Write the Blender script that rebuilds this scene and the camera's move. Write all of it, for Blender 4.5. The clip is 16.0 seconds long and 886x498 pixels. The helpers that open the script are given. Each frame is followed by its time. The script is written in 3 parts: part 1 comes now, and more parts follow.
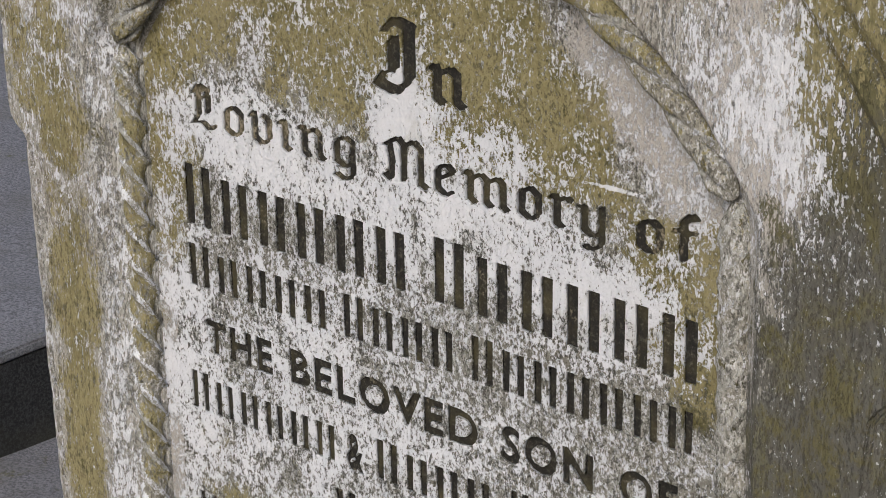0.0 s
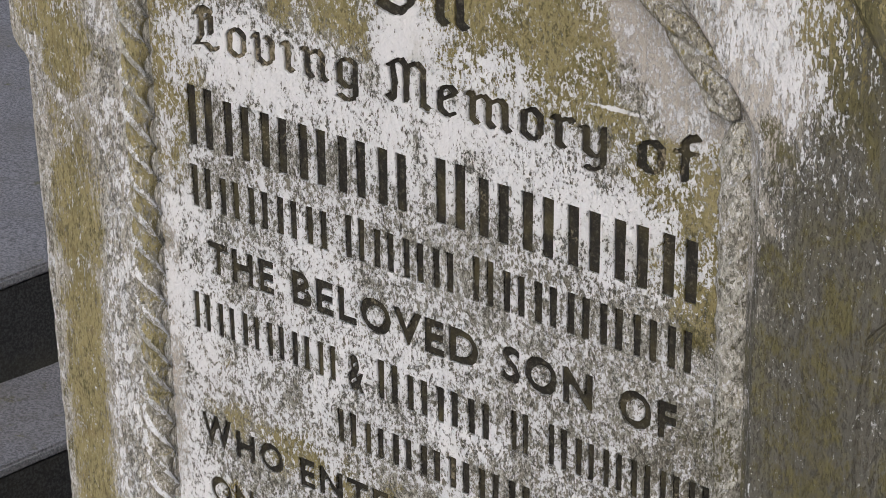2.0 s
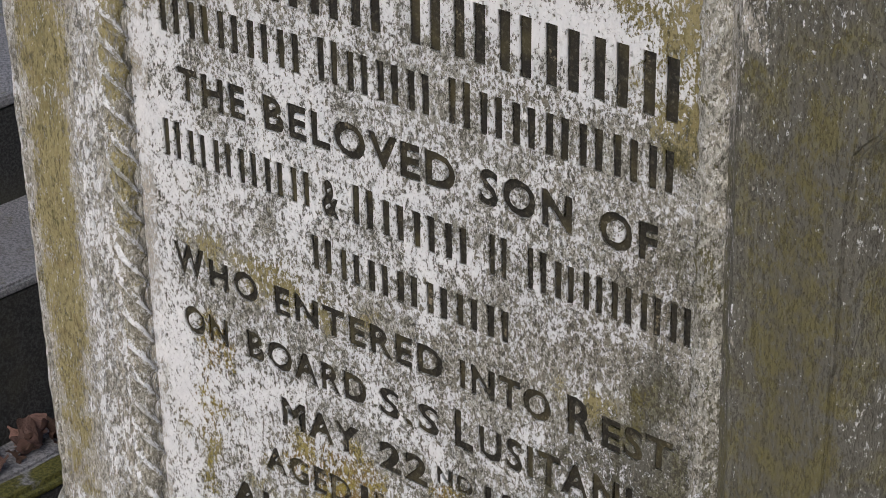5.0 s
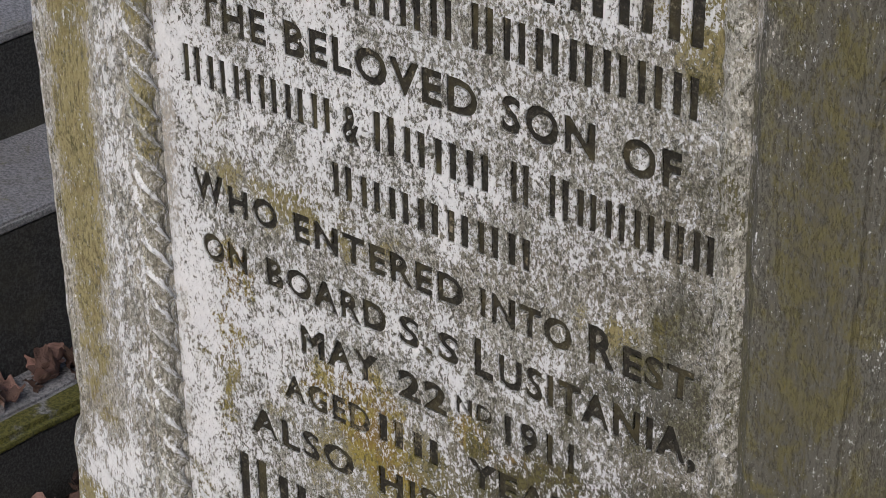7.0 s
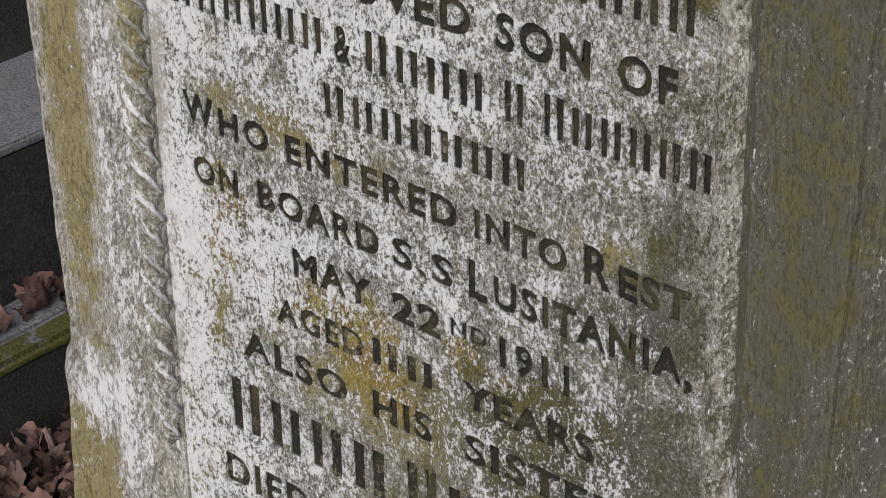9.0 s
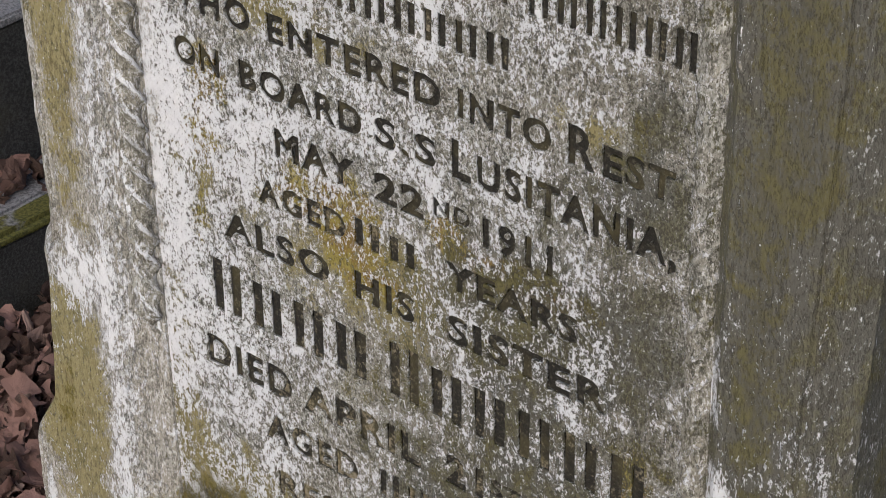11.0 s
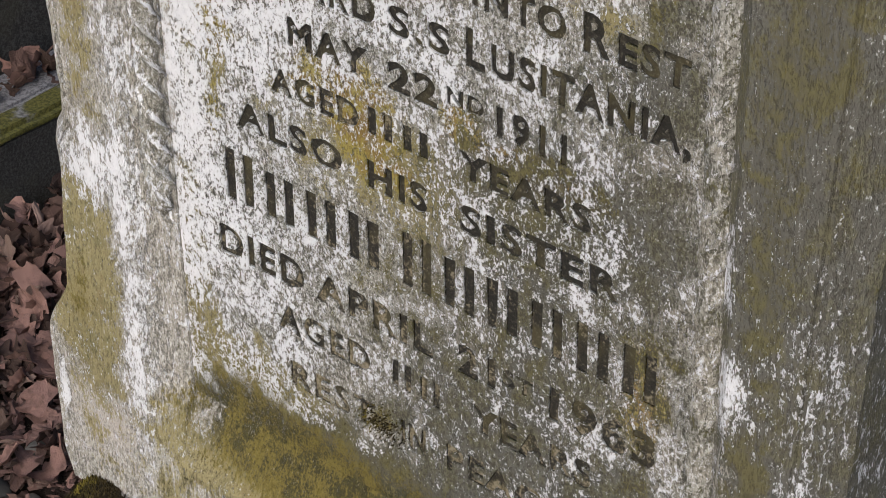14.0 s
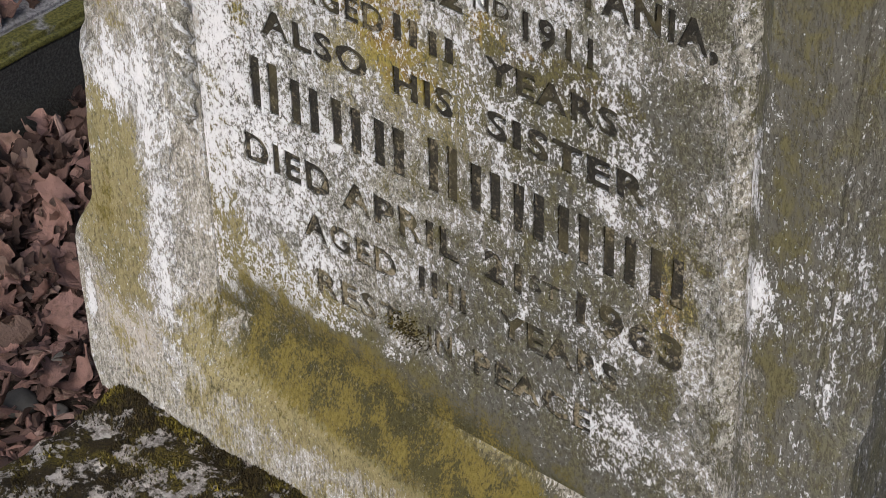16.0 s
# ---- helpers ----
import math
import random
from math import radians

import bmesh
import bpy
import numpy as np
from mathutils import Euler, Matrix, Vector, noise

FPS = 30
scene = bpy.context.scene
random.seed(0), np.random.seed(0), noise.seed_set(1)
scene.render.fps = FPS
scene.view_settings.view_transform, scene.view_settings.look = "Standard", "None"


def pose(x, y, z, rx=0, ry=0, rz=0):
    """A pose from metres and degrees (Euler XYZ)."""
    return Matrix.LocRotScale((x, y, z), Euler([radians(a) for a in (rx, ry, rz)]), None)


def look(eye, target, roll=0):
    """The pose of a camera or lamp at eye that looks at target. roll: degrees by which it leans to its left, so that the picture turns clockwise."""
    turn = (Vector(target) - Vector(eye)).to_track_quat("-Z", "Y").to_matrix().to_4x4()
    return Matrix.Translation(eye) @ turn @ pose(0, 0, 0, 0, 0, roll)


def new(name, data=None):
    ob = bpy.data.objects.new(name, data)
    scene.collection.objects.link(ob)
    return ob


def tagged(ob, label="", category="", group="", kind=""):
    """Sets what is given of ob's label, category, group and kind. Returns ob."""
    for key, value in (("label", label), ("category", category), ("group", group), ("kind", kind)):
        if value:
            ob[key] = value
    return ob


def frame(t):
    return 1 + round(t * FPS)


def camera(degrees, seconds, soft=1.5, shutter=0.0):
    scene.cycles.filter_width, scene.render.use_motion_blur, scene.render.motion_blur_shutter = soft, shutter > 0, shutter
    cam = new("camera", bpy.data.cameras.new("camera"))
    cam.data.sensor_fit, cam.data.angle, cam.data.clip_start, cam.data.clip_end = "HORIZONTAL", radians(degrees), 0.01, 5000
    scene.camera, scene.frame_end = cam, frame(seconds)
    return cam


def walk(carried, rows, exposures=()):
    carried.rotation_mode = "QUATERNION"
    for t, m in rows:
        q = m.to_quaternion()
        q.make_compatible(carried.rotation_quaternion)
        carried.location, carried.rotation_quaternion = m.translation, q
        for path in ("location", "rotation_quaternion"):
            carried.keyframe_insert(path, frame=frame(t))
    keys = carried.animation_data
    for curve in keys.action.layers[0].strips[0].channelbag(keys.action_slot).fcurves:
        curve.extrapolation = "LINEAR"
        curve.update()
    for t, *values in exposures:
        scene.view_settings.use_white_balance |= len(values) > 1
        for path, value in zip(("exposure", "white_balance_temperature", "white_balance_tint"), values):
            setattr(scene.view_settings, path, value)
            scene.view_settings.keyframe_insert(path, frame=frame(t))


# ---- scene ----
LENS = 22.0
cam = camera(LENS, 16.0, soft=0.75)
# seconds, eye x, y, z, yaw to the left of +y, pitch up, roll
ROWS = [
    (0.0, 1.0975, -1.2006, 1.6531, 41.47, -20.76, -0.61),
    (0.5, 1.0985, -1.2046, 1.6533, 41.44, -21.25, -0.55),
    (1.0, 1.1007, -1.1982, 1.6474, 41.58, -21.59, -0.50),
    (1.5, 1.1011, -1.2071, 1.6470, 41.42, -22.00, -0.32),
    (2.0, 1.1023, -1.2148, 1.6449, 41.32, -22.33, -0.30),
    (2.5, 1.0984, -1.2148, 1.6422, 41.40, -22.84, -0.41),
    (3.0, 1.0917, -1.2203, 1.6354, 41.32, -23.39, -0.36),
    (3.5, 1.0861, -1.2176, 1.6352, 40.92, -24.03, -0.46),
    (4.0, 1.0830, -1.2057, 1.6280, 40.66, -25.10, -0.71),
    (4.2, 1.0820, -1.2049, 1.6271, 40.54, -25.43, -0.69),
    (6.3, 1.0721, -1.1968, 1.6176, 40.63, -27.67, -0.53),
    (6.5, 1.0711, -1.1960, 1.6167, 40.71, -27.81, -0.51),
    (7.0, 1.0701, -1.2012, 1.6117, 40.75, -28.04, -0.39),
    (7.5, 1.0738, -1.2073, 1.6106, 40.75, -28.31, -0.29),
    (8.0, 1.0738, -1.2027, 1.6061, 40.89, -28.63, -0.35),
    (8.5, 1.0648, -1.1984, 1.6008, 40.74, -29.09, -0.37),
    (9.0, 1.0590, -1.1947, 1.5943, 40.43, -29.72, -0.54),
    (9.5, 1.0603, -1.1974, 1.5915, 40.13, -30.38, -0.32),
    (10.0, 1.0574, -1.2006, 1.5878, 39.90, -31.09, -0.13),
    (10.2, 1.0561, -1.2000, 1.5871, 39.85, -31.40, -0.11),
    (12.3, 1.0426, -1.1938, 1.5801, 39.44, -33.81, 0.10),
    (12.5, 1.0413, -1.1932, 1.5794, 39.44, -33.95, 0.12),
    (13.0, 1.0372, -1.1941, 1.5781, 39.53, -34.42, 0.05),
    (13.5, 1.0401, -1.2025, 1.5753, 39.68, -34.70, 0.01),
    (14.0, 1.0475, -1.2020, 1.5740, 39.85, -35.01, 0.06),
    (14.5, 1.0519, -1.1967, 1.5744, 40.02, -35.47, -0.42),
    (15.0, 1.0461, -1.1964, 1.5707, 40.22, -35.98, -0.65),
    (15.5, 1.0430, -1.2028, 1.5703, 40.37, -36.61, -0.88),
    (16.0, 1.0441, -1.2135, 1.5696, 40.31, -37.15, -0.67),
]


def aimed(x, y, z, yaw, pitch, roll):
    a, b = radians(yaw), radians(pitch)
    return look((x, y, z), (x - math.sin(a) * math.cos(b), y + math.cos(a) * math.cos(b), z + math.sin(b)), roll)


walk(cam, [(t, aimed(*row)) for t, *row in ROWS], exposures=[(0.0, 0.16), (4.0, 0.10), (9.0, 0.15), (12.5, 0.34), (16.0, 0.46)])

# ---- light: bright overcast sky, the brighter part of it in front of the stone and to its right ----
SUN_FROM = Vector((0.26, -0.78, 0.58)).normalized()
world = bpy.data.worlds.new("overcast_sky")
scene.world = world
world.use_nodes = True
wn = world.node_tree
sky = wn.nodes.new("ShaderNodeTexSky")
sky.sky_type, sky.sun_disc = "NISHITA", False
sky.sun_elevation = math.asin(SUN_FROM.z)
sky.sun_rotation = math.atan2(SUN_FROM.x, SUN_FROM.y)
sky.dust_density, sky.air_density = 4.0, 1.2
wn.links.new(sky.outputs[0], wn.nodes["Background"].inputs[0])
wn.nodes["Background"].inputs[1].default_value = 0.10
sun = new("sun", bpy.data.lights.new("sun", "SUN"))
sun.data.energy, sun.data.angle, sun.data.color = 2.0, radians(40), (0.98, 0.97, 0.94)
sun.matrix_world = look(SUN_FROM * 20, (0, 0, 0))


# ---- materials ----
class Nodes:
    """A short hand for a node tree."""

    def __init__(self, name):
        self.mat = bpy.data.materials.new(name)
        self.mat.use_nodes = True
        self.tree = self.mat.node_tree
        self.bsdf = self.tree.nodes["Principled BSDF"]
        self.at = self.tree.nodes.new("ShaderNodeTexCoord").outputs["Object"]

    def put(self, socket, value):
        if isinstance(value, bpy.types.NodeSocket):
            self.tree.links.new(value, socket)
        elif isinstance(value, tuple) and len(value) == 3 and socket.type == "RGBA":
            socket.default_value = (*value, 1.0)
        else:
            socket.default_value = value

    def math(self, op, a, b=0.0, c=0.0, clamp=False):
        n = self.tree.nodes.new("ShaderNodeMath")
        n.operation, n.use_clamp = op, clamp
        for s, v in zip(n.inputs, (a, b, c)):
            self.put(s, v)
        return n.outputs[0]

    def vec(self, op, a, b=(0, 0, 0)):
        n = self.tree.nodes.new("ShaderNodeVectorMath")
        n.operation = op
        self.put(n.inputs[0], a), self.put(n.inputs[1], b)
        return n.outputs["Value"] if op == "LENGTH" else n.outputs["Vector"]

    def noise(self, scale, detail=6.0, rough=0.6, stretch=(1, 1, 1), shift=(0, 0, 0), warp=0.0):
        n = self.tree.nodes.new("ShaderNodeTexNoise")
        self.put(n.inputs["Vector"], self.vec("MULTIPLY", self.vec("ADD", self.at, shift), stretch))
        n.inputs["Scale"].default_value, n.inputs["Detail"].default_value = scale, detail
        n.inputs["Roughness"].default_value, n.inputs["Distortion"].default_value = rough, warp
        return n.outputs["Fac"]

    def ramp(self, value, low, high, out0=0.0, out1=1.0):
        n = self.tree.nodes.new("ShaderNodeMapRange")
        n.interpolation_type = "SMOOTHSTEP"
        self.put(n.inputs["Value"], value)
        for k, v in (("From Min", low), ("From Max", high), ("To Min", out0), ("To Max", out1)):
            self.put(n.inputs[k], v)
        return n.outputs["Result"]

    def mix(self, fac, a, b):
        n = self.tree.nodes.new("ShaderNodeMix")
        n.data_type = "RGBA"
        self.put(n.inputs["Factor"], fac), self.put(n.inputs[6], a), self.put(n.inputs[7], b)
        return n.outputs[2]

    def add(self, *values):
        out = values[0]
        for v in values[1:]:
            out = self.math("ADD", out, v)
        return out

    def blob(self, x, z, rx, rz, amount=1.0):
        """A soft round field on the stone's face: amount in the middle, nothing past its radii."""
        d = self.vec("LENGTH", self.vec("MULTIPLY", self.vec("SUBTRACT", self.at, (x, 0, z)), (1 / rx, 0, 1 / rz)))
        return self.math("MULTIPLY", self.math("SUBTRACT", 1.0, d, clamp=True), amount)

    def random(self):
        return self.tree.nodes.new("ShaderNodeObjectInfo").outputs["Random"]

    def island(self):
        return self.tree.nodes.new("ShaderNodeNewGeometry").outputs["Random Per Island"]

    def finish(self, colour, rough=0.9, height=None, depth=0.002, strength=1.0, spec=0.25):
        self.put(self.bsdf.inputs["Base Color"], colour)
        self.put(self.bsdf.inputs["Roughness"], rough)
        self.bsdf.inputs["Specular IOR Level"].default_value = spec
        if height is not None:
            b = self.tree.nodes.new("ShaderNodeBump")
            b.inputs["Strength"].default_value, b.inputs["Distance"].default_value = strength, depth
            self.put(b.inputs["Height"], height)
            self.tree.links.new(b.outputs["Normal"], self.bsdf.inputs["Normal"])
        return self.mat


PALE, CHALK, BUFF = (0.465, 0.462, 0.435), (0.725, 0.74, 0.80), (0.335, 0.315, 0.270)
DIRT = (0.128, 0.122, 0.104)
OLIVE, MOSSY, RUST = (0.275, 0.235, 0.105), (0.150, 0.130, 0.048), (0.21, 0.130, 0.030)


def sandstone(name, olive_blobs, chalk_blobs, rust_blobs=(), base_olive=0.0, base_chalk=0.0, soot=0.85, dark_blobs=(), run=0.6, moss_blobs=(), calm_blobs=(), speck=1.0):
    """Weathered stone: bare grain, an algae film, darker patches, crisp white lichen crust, black and white grains."""
    n = Nodes(name)

    def about(value, gain):
        return n.math("MULTIPLY", n.math("SUBTRACT", value, 0.5), gain)

    broad = n.noise(9, 6, 0.6)
    patch = n.noise(34, 8, 0.64, (1, 1, 0.75), (3, 1, 7), 0.3)
    flake = n.noise(170, 6, 0.66, (1, 1, run), (9, 2, 1), 0.5)
    grain = n.noise(430, 4, 0.72, (1, 1, run), (6, 6, 1))
    grit = n.noise(640, 4, 0.75, (1, 1, run), (1, 8, 3))
    clot = n.noise(260, 5, 0.7, (1, 1, run), (3, 9, 2), 0.4)
    streak = n.noise(300, 5, 0.6, (1, 1, 0.08), (5, 5, 5))
    large = n.add(about(broad, 0.9), about(patch, 1.1))
    small = n.add(about(flake, 1.2), about(grain, 1.2), about(streak, 1.5 * (1 - run)))
    body = n.mix(n.ramp(n.add(broad, about(patch, 0.8)), 0.40, 0.62), BUFF, PALE)
    body = n.mix(n.ramp(small, -0.16, 0.10), n.mix(0.70 * speck, body, DIRT), body)
    calm = speck
    if calm_blobs:
        calm = n.ramp(n.add(about(patch, 0.8), n.math("MULTIPLY", small, 0.5), *[n.blob(*b) for b in calm_blobs]), 0.20, 0.45, speck, 0.22 * speck)
        # Bare pinkish stone, made paler to offset the shade under the arch.
        body = n.mix(n.ramp(calm, 0.22, 1.0, 0.85, 0.0), body, n.mix(n.ramp(clot, 0.40, 0.62), (0.48, 0.445, 0.420), (0.60, 0.575, 0.565)))
    olive = n.ramp(n.add(base_olive, n.math("MULTIPLY", large, 0.9), n.math("MULTIPLY", small, 0.75), *[n.blob(*b) for b in olive_blobs]), 0.36, 0.50)
    greens = n.mix(n.ramp(n.add(large, n.math("MULTIPLY", small, 0.6)), -0.22, 0.12), MOSSY, OLIVE)
    greens = n.mix(n.ramp(n.noise(48, 7, 0.6, shift=(2, 2, 9)), 0.55, 0.72, 0.0, 0.5), greens, (0.15, 0.10, 0.028))
    greens = n.mix(n.ramp(clot, 0.54, 0.66, 0.0, 0.6), greens, (0.060, 0.054, 0.012))
    colour = n.mix(n.math("MULTIPLY", olive, 0.88), body, greens)
    if rust_blobs:
        rust = n.ramp(n.add(n.math("MULTIPLY", large, 1.2), n.math("MULTIPLY", small, 0.6), *[n.blob(*b) for b in rust_blobs]), 0.28, 0.40)
        colour = n.mix(n.math("MULTIPLY", rust, 0.85), colour, n.mix(n.ramp(n.add(patch, about(grain, 0.8)), 0.42, 0.58), RUST, (0.32, 0.265, 0.065)))
    # Darker tone where the blobs lie, mostly down the right margin.
    darker = 0.0
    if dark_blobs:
        darker = n.ramp(n.add(n.math("MULTIPLY", large, 0.9), n.math("MULTIPLY", small, 1.1), *[n.blob(*b) for b in dark_blobs]), 0.24, 0.40)
        colour = n.mix(n.math("MULTIPLY", darker, 0.84), colour, n.mix(n.ramp(patch, 0.45, 0.6), (0.070, 0.070, 0.062), (0.096, 0.090, 0.045)))
    crust = n.add(base_chalk, n.math("MULTIPLY", large, -0.80), n.math("MULTIPLY", small, 1.10), about(grit, 0.7), *[n.blob(*b) for b in chalk_blobs])
    chalk = n.ramp(crust, 0.42, 0.48)
    solid = n.ramp(crust, 0.50, 1.05)
    colour = n.mix(n.math("MULTIPLY", chalk, 0.95), colour, n.mix(n.ramp(patch, 0.50, 0.66, 0.0, 0.45), CHALK, PALE))
    soil_of = n.add(about(clot, 1.0), about(grit, 1.1), about(patch, 0.45), about(streak, 1.1 * (1 - run)))
    pepper = n.math("MULTIPLY", calm, n.ramp(n.math("SUBTRACT", soil_of, n.add(n.math("MULTIPLY", solid, 0.20), n.math("MULTIPLY", olive, 0.05))), 0.055, 0.11))
    colour = n.mix(n.math("MULTIPLY", pepper, n.math("SUBTRACT", soot, n.math("MULTIPLY", olive, 0.45))), colour, (0.070, 0.065, 0.055))
    specks = n.add(about(n.noise(500, 4, 0.75, (1, 1, run), (7, 1, 6)), 1.2), about(flake, 0.8), n.math("MULTIPLY", soil_of, -0.5))
    salt = n.ramp(n.math("SUBTRACT", specks, n.add(n.math("MULTIPLY", olive, 0.13), n.math("MULTIPLY", darker, 0.12))), 0.07, 0.12)
    salt = n.math("MULTIPLY", salt, calm)
    colour = n.mix(n.math("MULTIPLY", salt, 0.72), colour, CHALK)
    if moss_blobs:
        moss = n.ramp(n.add(n.math("MULTIPLY", large, 0.8), n.math("MULTIPLY", small, 0.6), *[n.blob(*b) for b in moss_blobs]), 0.24, 0.56)
        tone = n.mix(n.ramp(n.add(patch, about(grain, 0.9), about(broad, 0.8)), 0.42, 0.60), (0.040, 0.036, 0.012), (0.165, 0.132, 0.032))
        colour = n.mix(n.math("MULTIPLY", moss, n.math("SUBTRACT", 0.88, n.math("MULTIPLY", salt, 0.30))), colour, tone)
    height = n.add(n.math("MULTIPLY", chalk, 0.7), n.math("MULTIPLY", grain, 1.0), n.math("MULTIPLY", patch, 0.9), n.math("MULTIPLY", flake, 1.2), n.math("MULTIPLY", pepper, -0.8))
    return n.finish(colour, n.ramp(grain, 0.3, 0.7, 0.75, 0.98), height, 0.0024)


panel_stone = sandstone(
    "lichened_panel_stone",
    [(-0.03, 1.25, 0.40, 0.19, 1.1), (0.245, 1.185, 0.065, 0.085, -1.5), (0.18, 1.25, 0.06, 0.045, -1.2), (0.13, 1.15, 0.14, 0.07, 0.8), (0.25, 1.085, 0.07, 0.06, 0.7), (0.27, 1.05, 0.10, 0.11, 0.9), (-0.27, 1.05, 0.08, 0.2, 0.6), (-0.23, 0.80, 0.05, 0.07, 0.6),
     (-0.12, 0.76, 0.12, 0.05, 0.5), (-0.2, 0.60, 0.12, 0.09, 0.45), (-0.1, 0.735, 0.20, 0.05, 0.3), (0.2, 0.755, 0.09, 0.05, 0.5),
     (0.0, 0.55, 0.24, 0.1, 0.5), (-0.2, 0.17, 0.24, 0.13, 1.3), (0.05, 0.12, 0.3, 0.12, 1.2), (0.05, 0.43, 0.3, 0.2, 0.38), (-0.27, 0.30, 0.05, 0.16, 0.7), (-0.25, 0.50, 0.06, 0.28, 0.42)],
    [(-0.17, 1.085, 0.14, 0.06, 0.55), (0.05, 1.080, 0.18, 0.08, 0.42), (0.0, 1.15, 0.05, 0.06, 0.5), (0.20, 1.03, 0.10, 0.05, 0.36), (0.05, 1.03, 0.30, 0.05, 0.12),
     (-0.05, 0.90, 0.36, 0.16, 0.26), (-0.1, 0.82, 0.18, 0.07, 0.20), (0.12, 0.66, 0.2, 0.08, 0.14), (-0.12, 0.66, 0.22, 0.12, 0.22), (0.27, 1.16, 0.05, 0.10, 0.25), (0.198, 1.129, 0.030, 0.0022, 0.9),
     (-0.20, 0.42, 0.14, 0.26, 0.30), (-0.26, 0.75, 0.05, 0.5, 0.26), (0.2, 0.56, 0.12, 0.09, 0.12), (0.21, 0.25, 0.07, 0.06, 0.25), (-0.1, 0.210, 0.20, 0.012, 0.16), (0.08, 0.15, 0.30, 0.09, -0.6), (0.26, 0.62, 0.05, 0.3, -0.15)],
    [(-0.07, 0.585, 0.10, 0.05, 1.05), (-0.205, 0.660, 0.035, 0.045, 1.1), (-0.225, 0.60, 0.055, 0.05, 0.85), (0.14, 0.590, 0.10, 0.030, 1.1), (0.06, 0.610, 0.03, 0.03, 0.9), (0.25, 0.42, 0.05, 0.14, 0.6), (-0.02, 0.53, 0.08, 0.04, 0.6), (-0.23, 0.50, 0.04, 0.08, 0.45)],
    base_olive=0.06, base_chalk=0.34, run=0.7,
    calm_blobs=[(0.275, 1.14, 0.07, 0.12, 0.9), (0.21, 1.22, 0.09, 0.09, 0.9), (0.10, 1.30, 0.12, 0.05, 0.8), (-0.20, 1.22, 0.07, 0.07, 0.7), (-0.277, 0.75, 0.016, 0.6, 0.8)],
    moss_blobs=[(-0.20, 0.170, 0.16, 0.075, 0.9), (0.02, 0.15, 0.2, 0.07, 0.9), (0.20, 0.13, 0.16, 0.06, 0.7), (-0.03, 0.25, 0.03, 0.03, 0.5)],
    dark_blobs=[(0.17, 0.17, 0.2, 0.10, 0.6), (0.20, 0.70, 0.12, 0.06, 0.40), (0.14, 0.43, 0.26, 0.22, 0.6), (0.16, 0.58, 0.2, 0.12, 0.5), (-0.1, 0.19, 0.2, 0.06, 0.5), (0.12, 0.25, 0.30, 0.15, 0.6), (0.26, 0.80, 0.07, 0.35, 0.4)])
body_stone = sandstone(
    "lichened_margin_stone",
    [(-0.366, 0.80, 0.042, 0.60, 0.66), (-0.40, 1.10, 0.06, 0.12, 0.4), (-0.392, 0.24, 0.075, 0.20, 0.95), (0.39, 0.9, 0.08, 0.42, 0.40),
     (0.370, 0.5, 0.045, 0.35, 0.42), (0.42, 1.27, 0.10, 0.14, 1.2), (-0.05, 0.13, 0.36, 0.075, 1.1), (-0.15, 0.04, 0.35, 0.10, 0.35)],
    [(0.33, 1.22, 0.10, 0.14, 0.42), (-0.40, 1.20, 0.14, 0.16, 0.30), (-0.322, 0.7, 0.022, 0.85, 0.42), (-0.412, 0.75, 0.018, 0.6, 0.25),
     (-0.365, 0.40, 0.07, 0.07, 0.5), (0.345, 0.49, 0.025, 0.050, 0.50), (0.33, 0.60, 0.02, 0.06, 0.4), (-0.440, 0.105, 0.010, 0.045, 0.7), (-0.325, 0.20, 0.035, 0.22, 0.34),
     (0.42, 0.48, 0.04, 0.28, 0.16), (0.10, 0.09, 0.30, 0.10, -0.5), (0.41, 0.85, 0.09, 0.32, -0.35)],
    base_olive=0.16, base_chalk=0.19, run=0.48, speck=0.72,
    calm_blobs=[(0.34, 1.22, 0.09, 0.15, 0.7), (-0.40, 1.20, 0.08, 0.10, 0.5), (-0.38, 0.10, 0.12, 0.14, 0.5)],
    moss_blobs=[(-0.16, 0.150, 0.20, 0.075, 0.95), (0.03, 0.12, 0.20, 0.06, 0.95), (0.20, 0.10, 0.16, 0.06, 0.75), (-0.40, 0.22, 0.05, 0.12, 0.35)],
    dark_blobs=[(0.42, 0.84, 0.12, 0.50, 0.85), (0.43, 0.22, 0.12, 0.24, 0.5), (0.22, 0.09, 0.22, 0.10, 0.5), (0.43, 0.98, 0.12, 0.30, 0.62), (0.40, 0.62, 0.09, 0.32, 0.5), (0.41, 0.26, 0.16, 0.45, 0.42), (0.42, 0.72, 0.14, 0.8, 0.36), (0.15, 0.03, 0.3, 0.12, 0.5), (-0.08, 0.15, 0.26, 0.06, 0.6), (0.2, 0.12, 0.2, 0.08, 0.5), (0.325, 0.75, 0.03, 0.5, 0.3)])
ridge_stone = sandstone("worn_ridge_stone", [(0.1, 1.3, 0.4, 0.25, 0.15)], [(-0.3, 0.7, 0.2, 0.8, 0.25)], base_olive=0.0, base_chalk=0.32, speck=0.40, dark_blobs=[(0.31, 0.6, 0.06, 0.6, 0.30)])
hollow_stone = sandstone("algae_hollow_stone", [(-0.3, 0.95, 0.12, 0.40, 0.30), (0.1, 1.3, 0.35, 0.28, 0.45)], [(-0.3, 0.40, 0.1, 0.25, 0.30)], base_olive=0.20, base_chalk=0.06, speck=0.80, dark_blobs=[(0.31, 0.6, 0.06, 0.55, 0.30)])


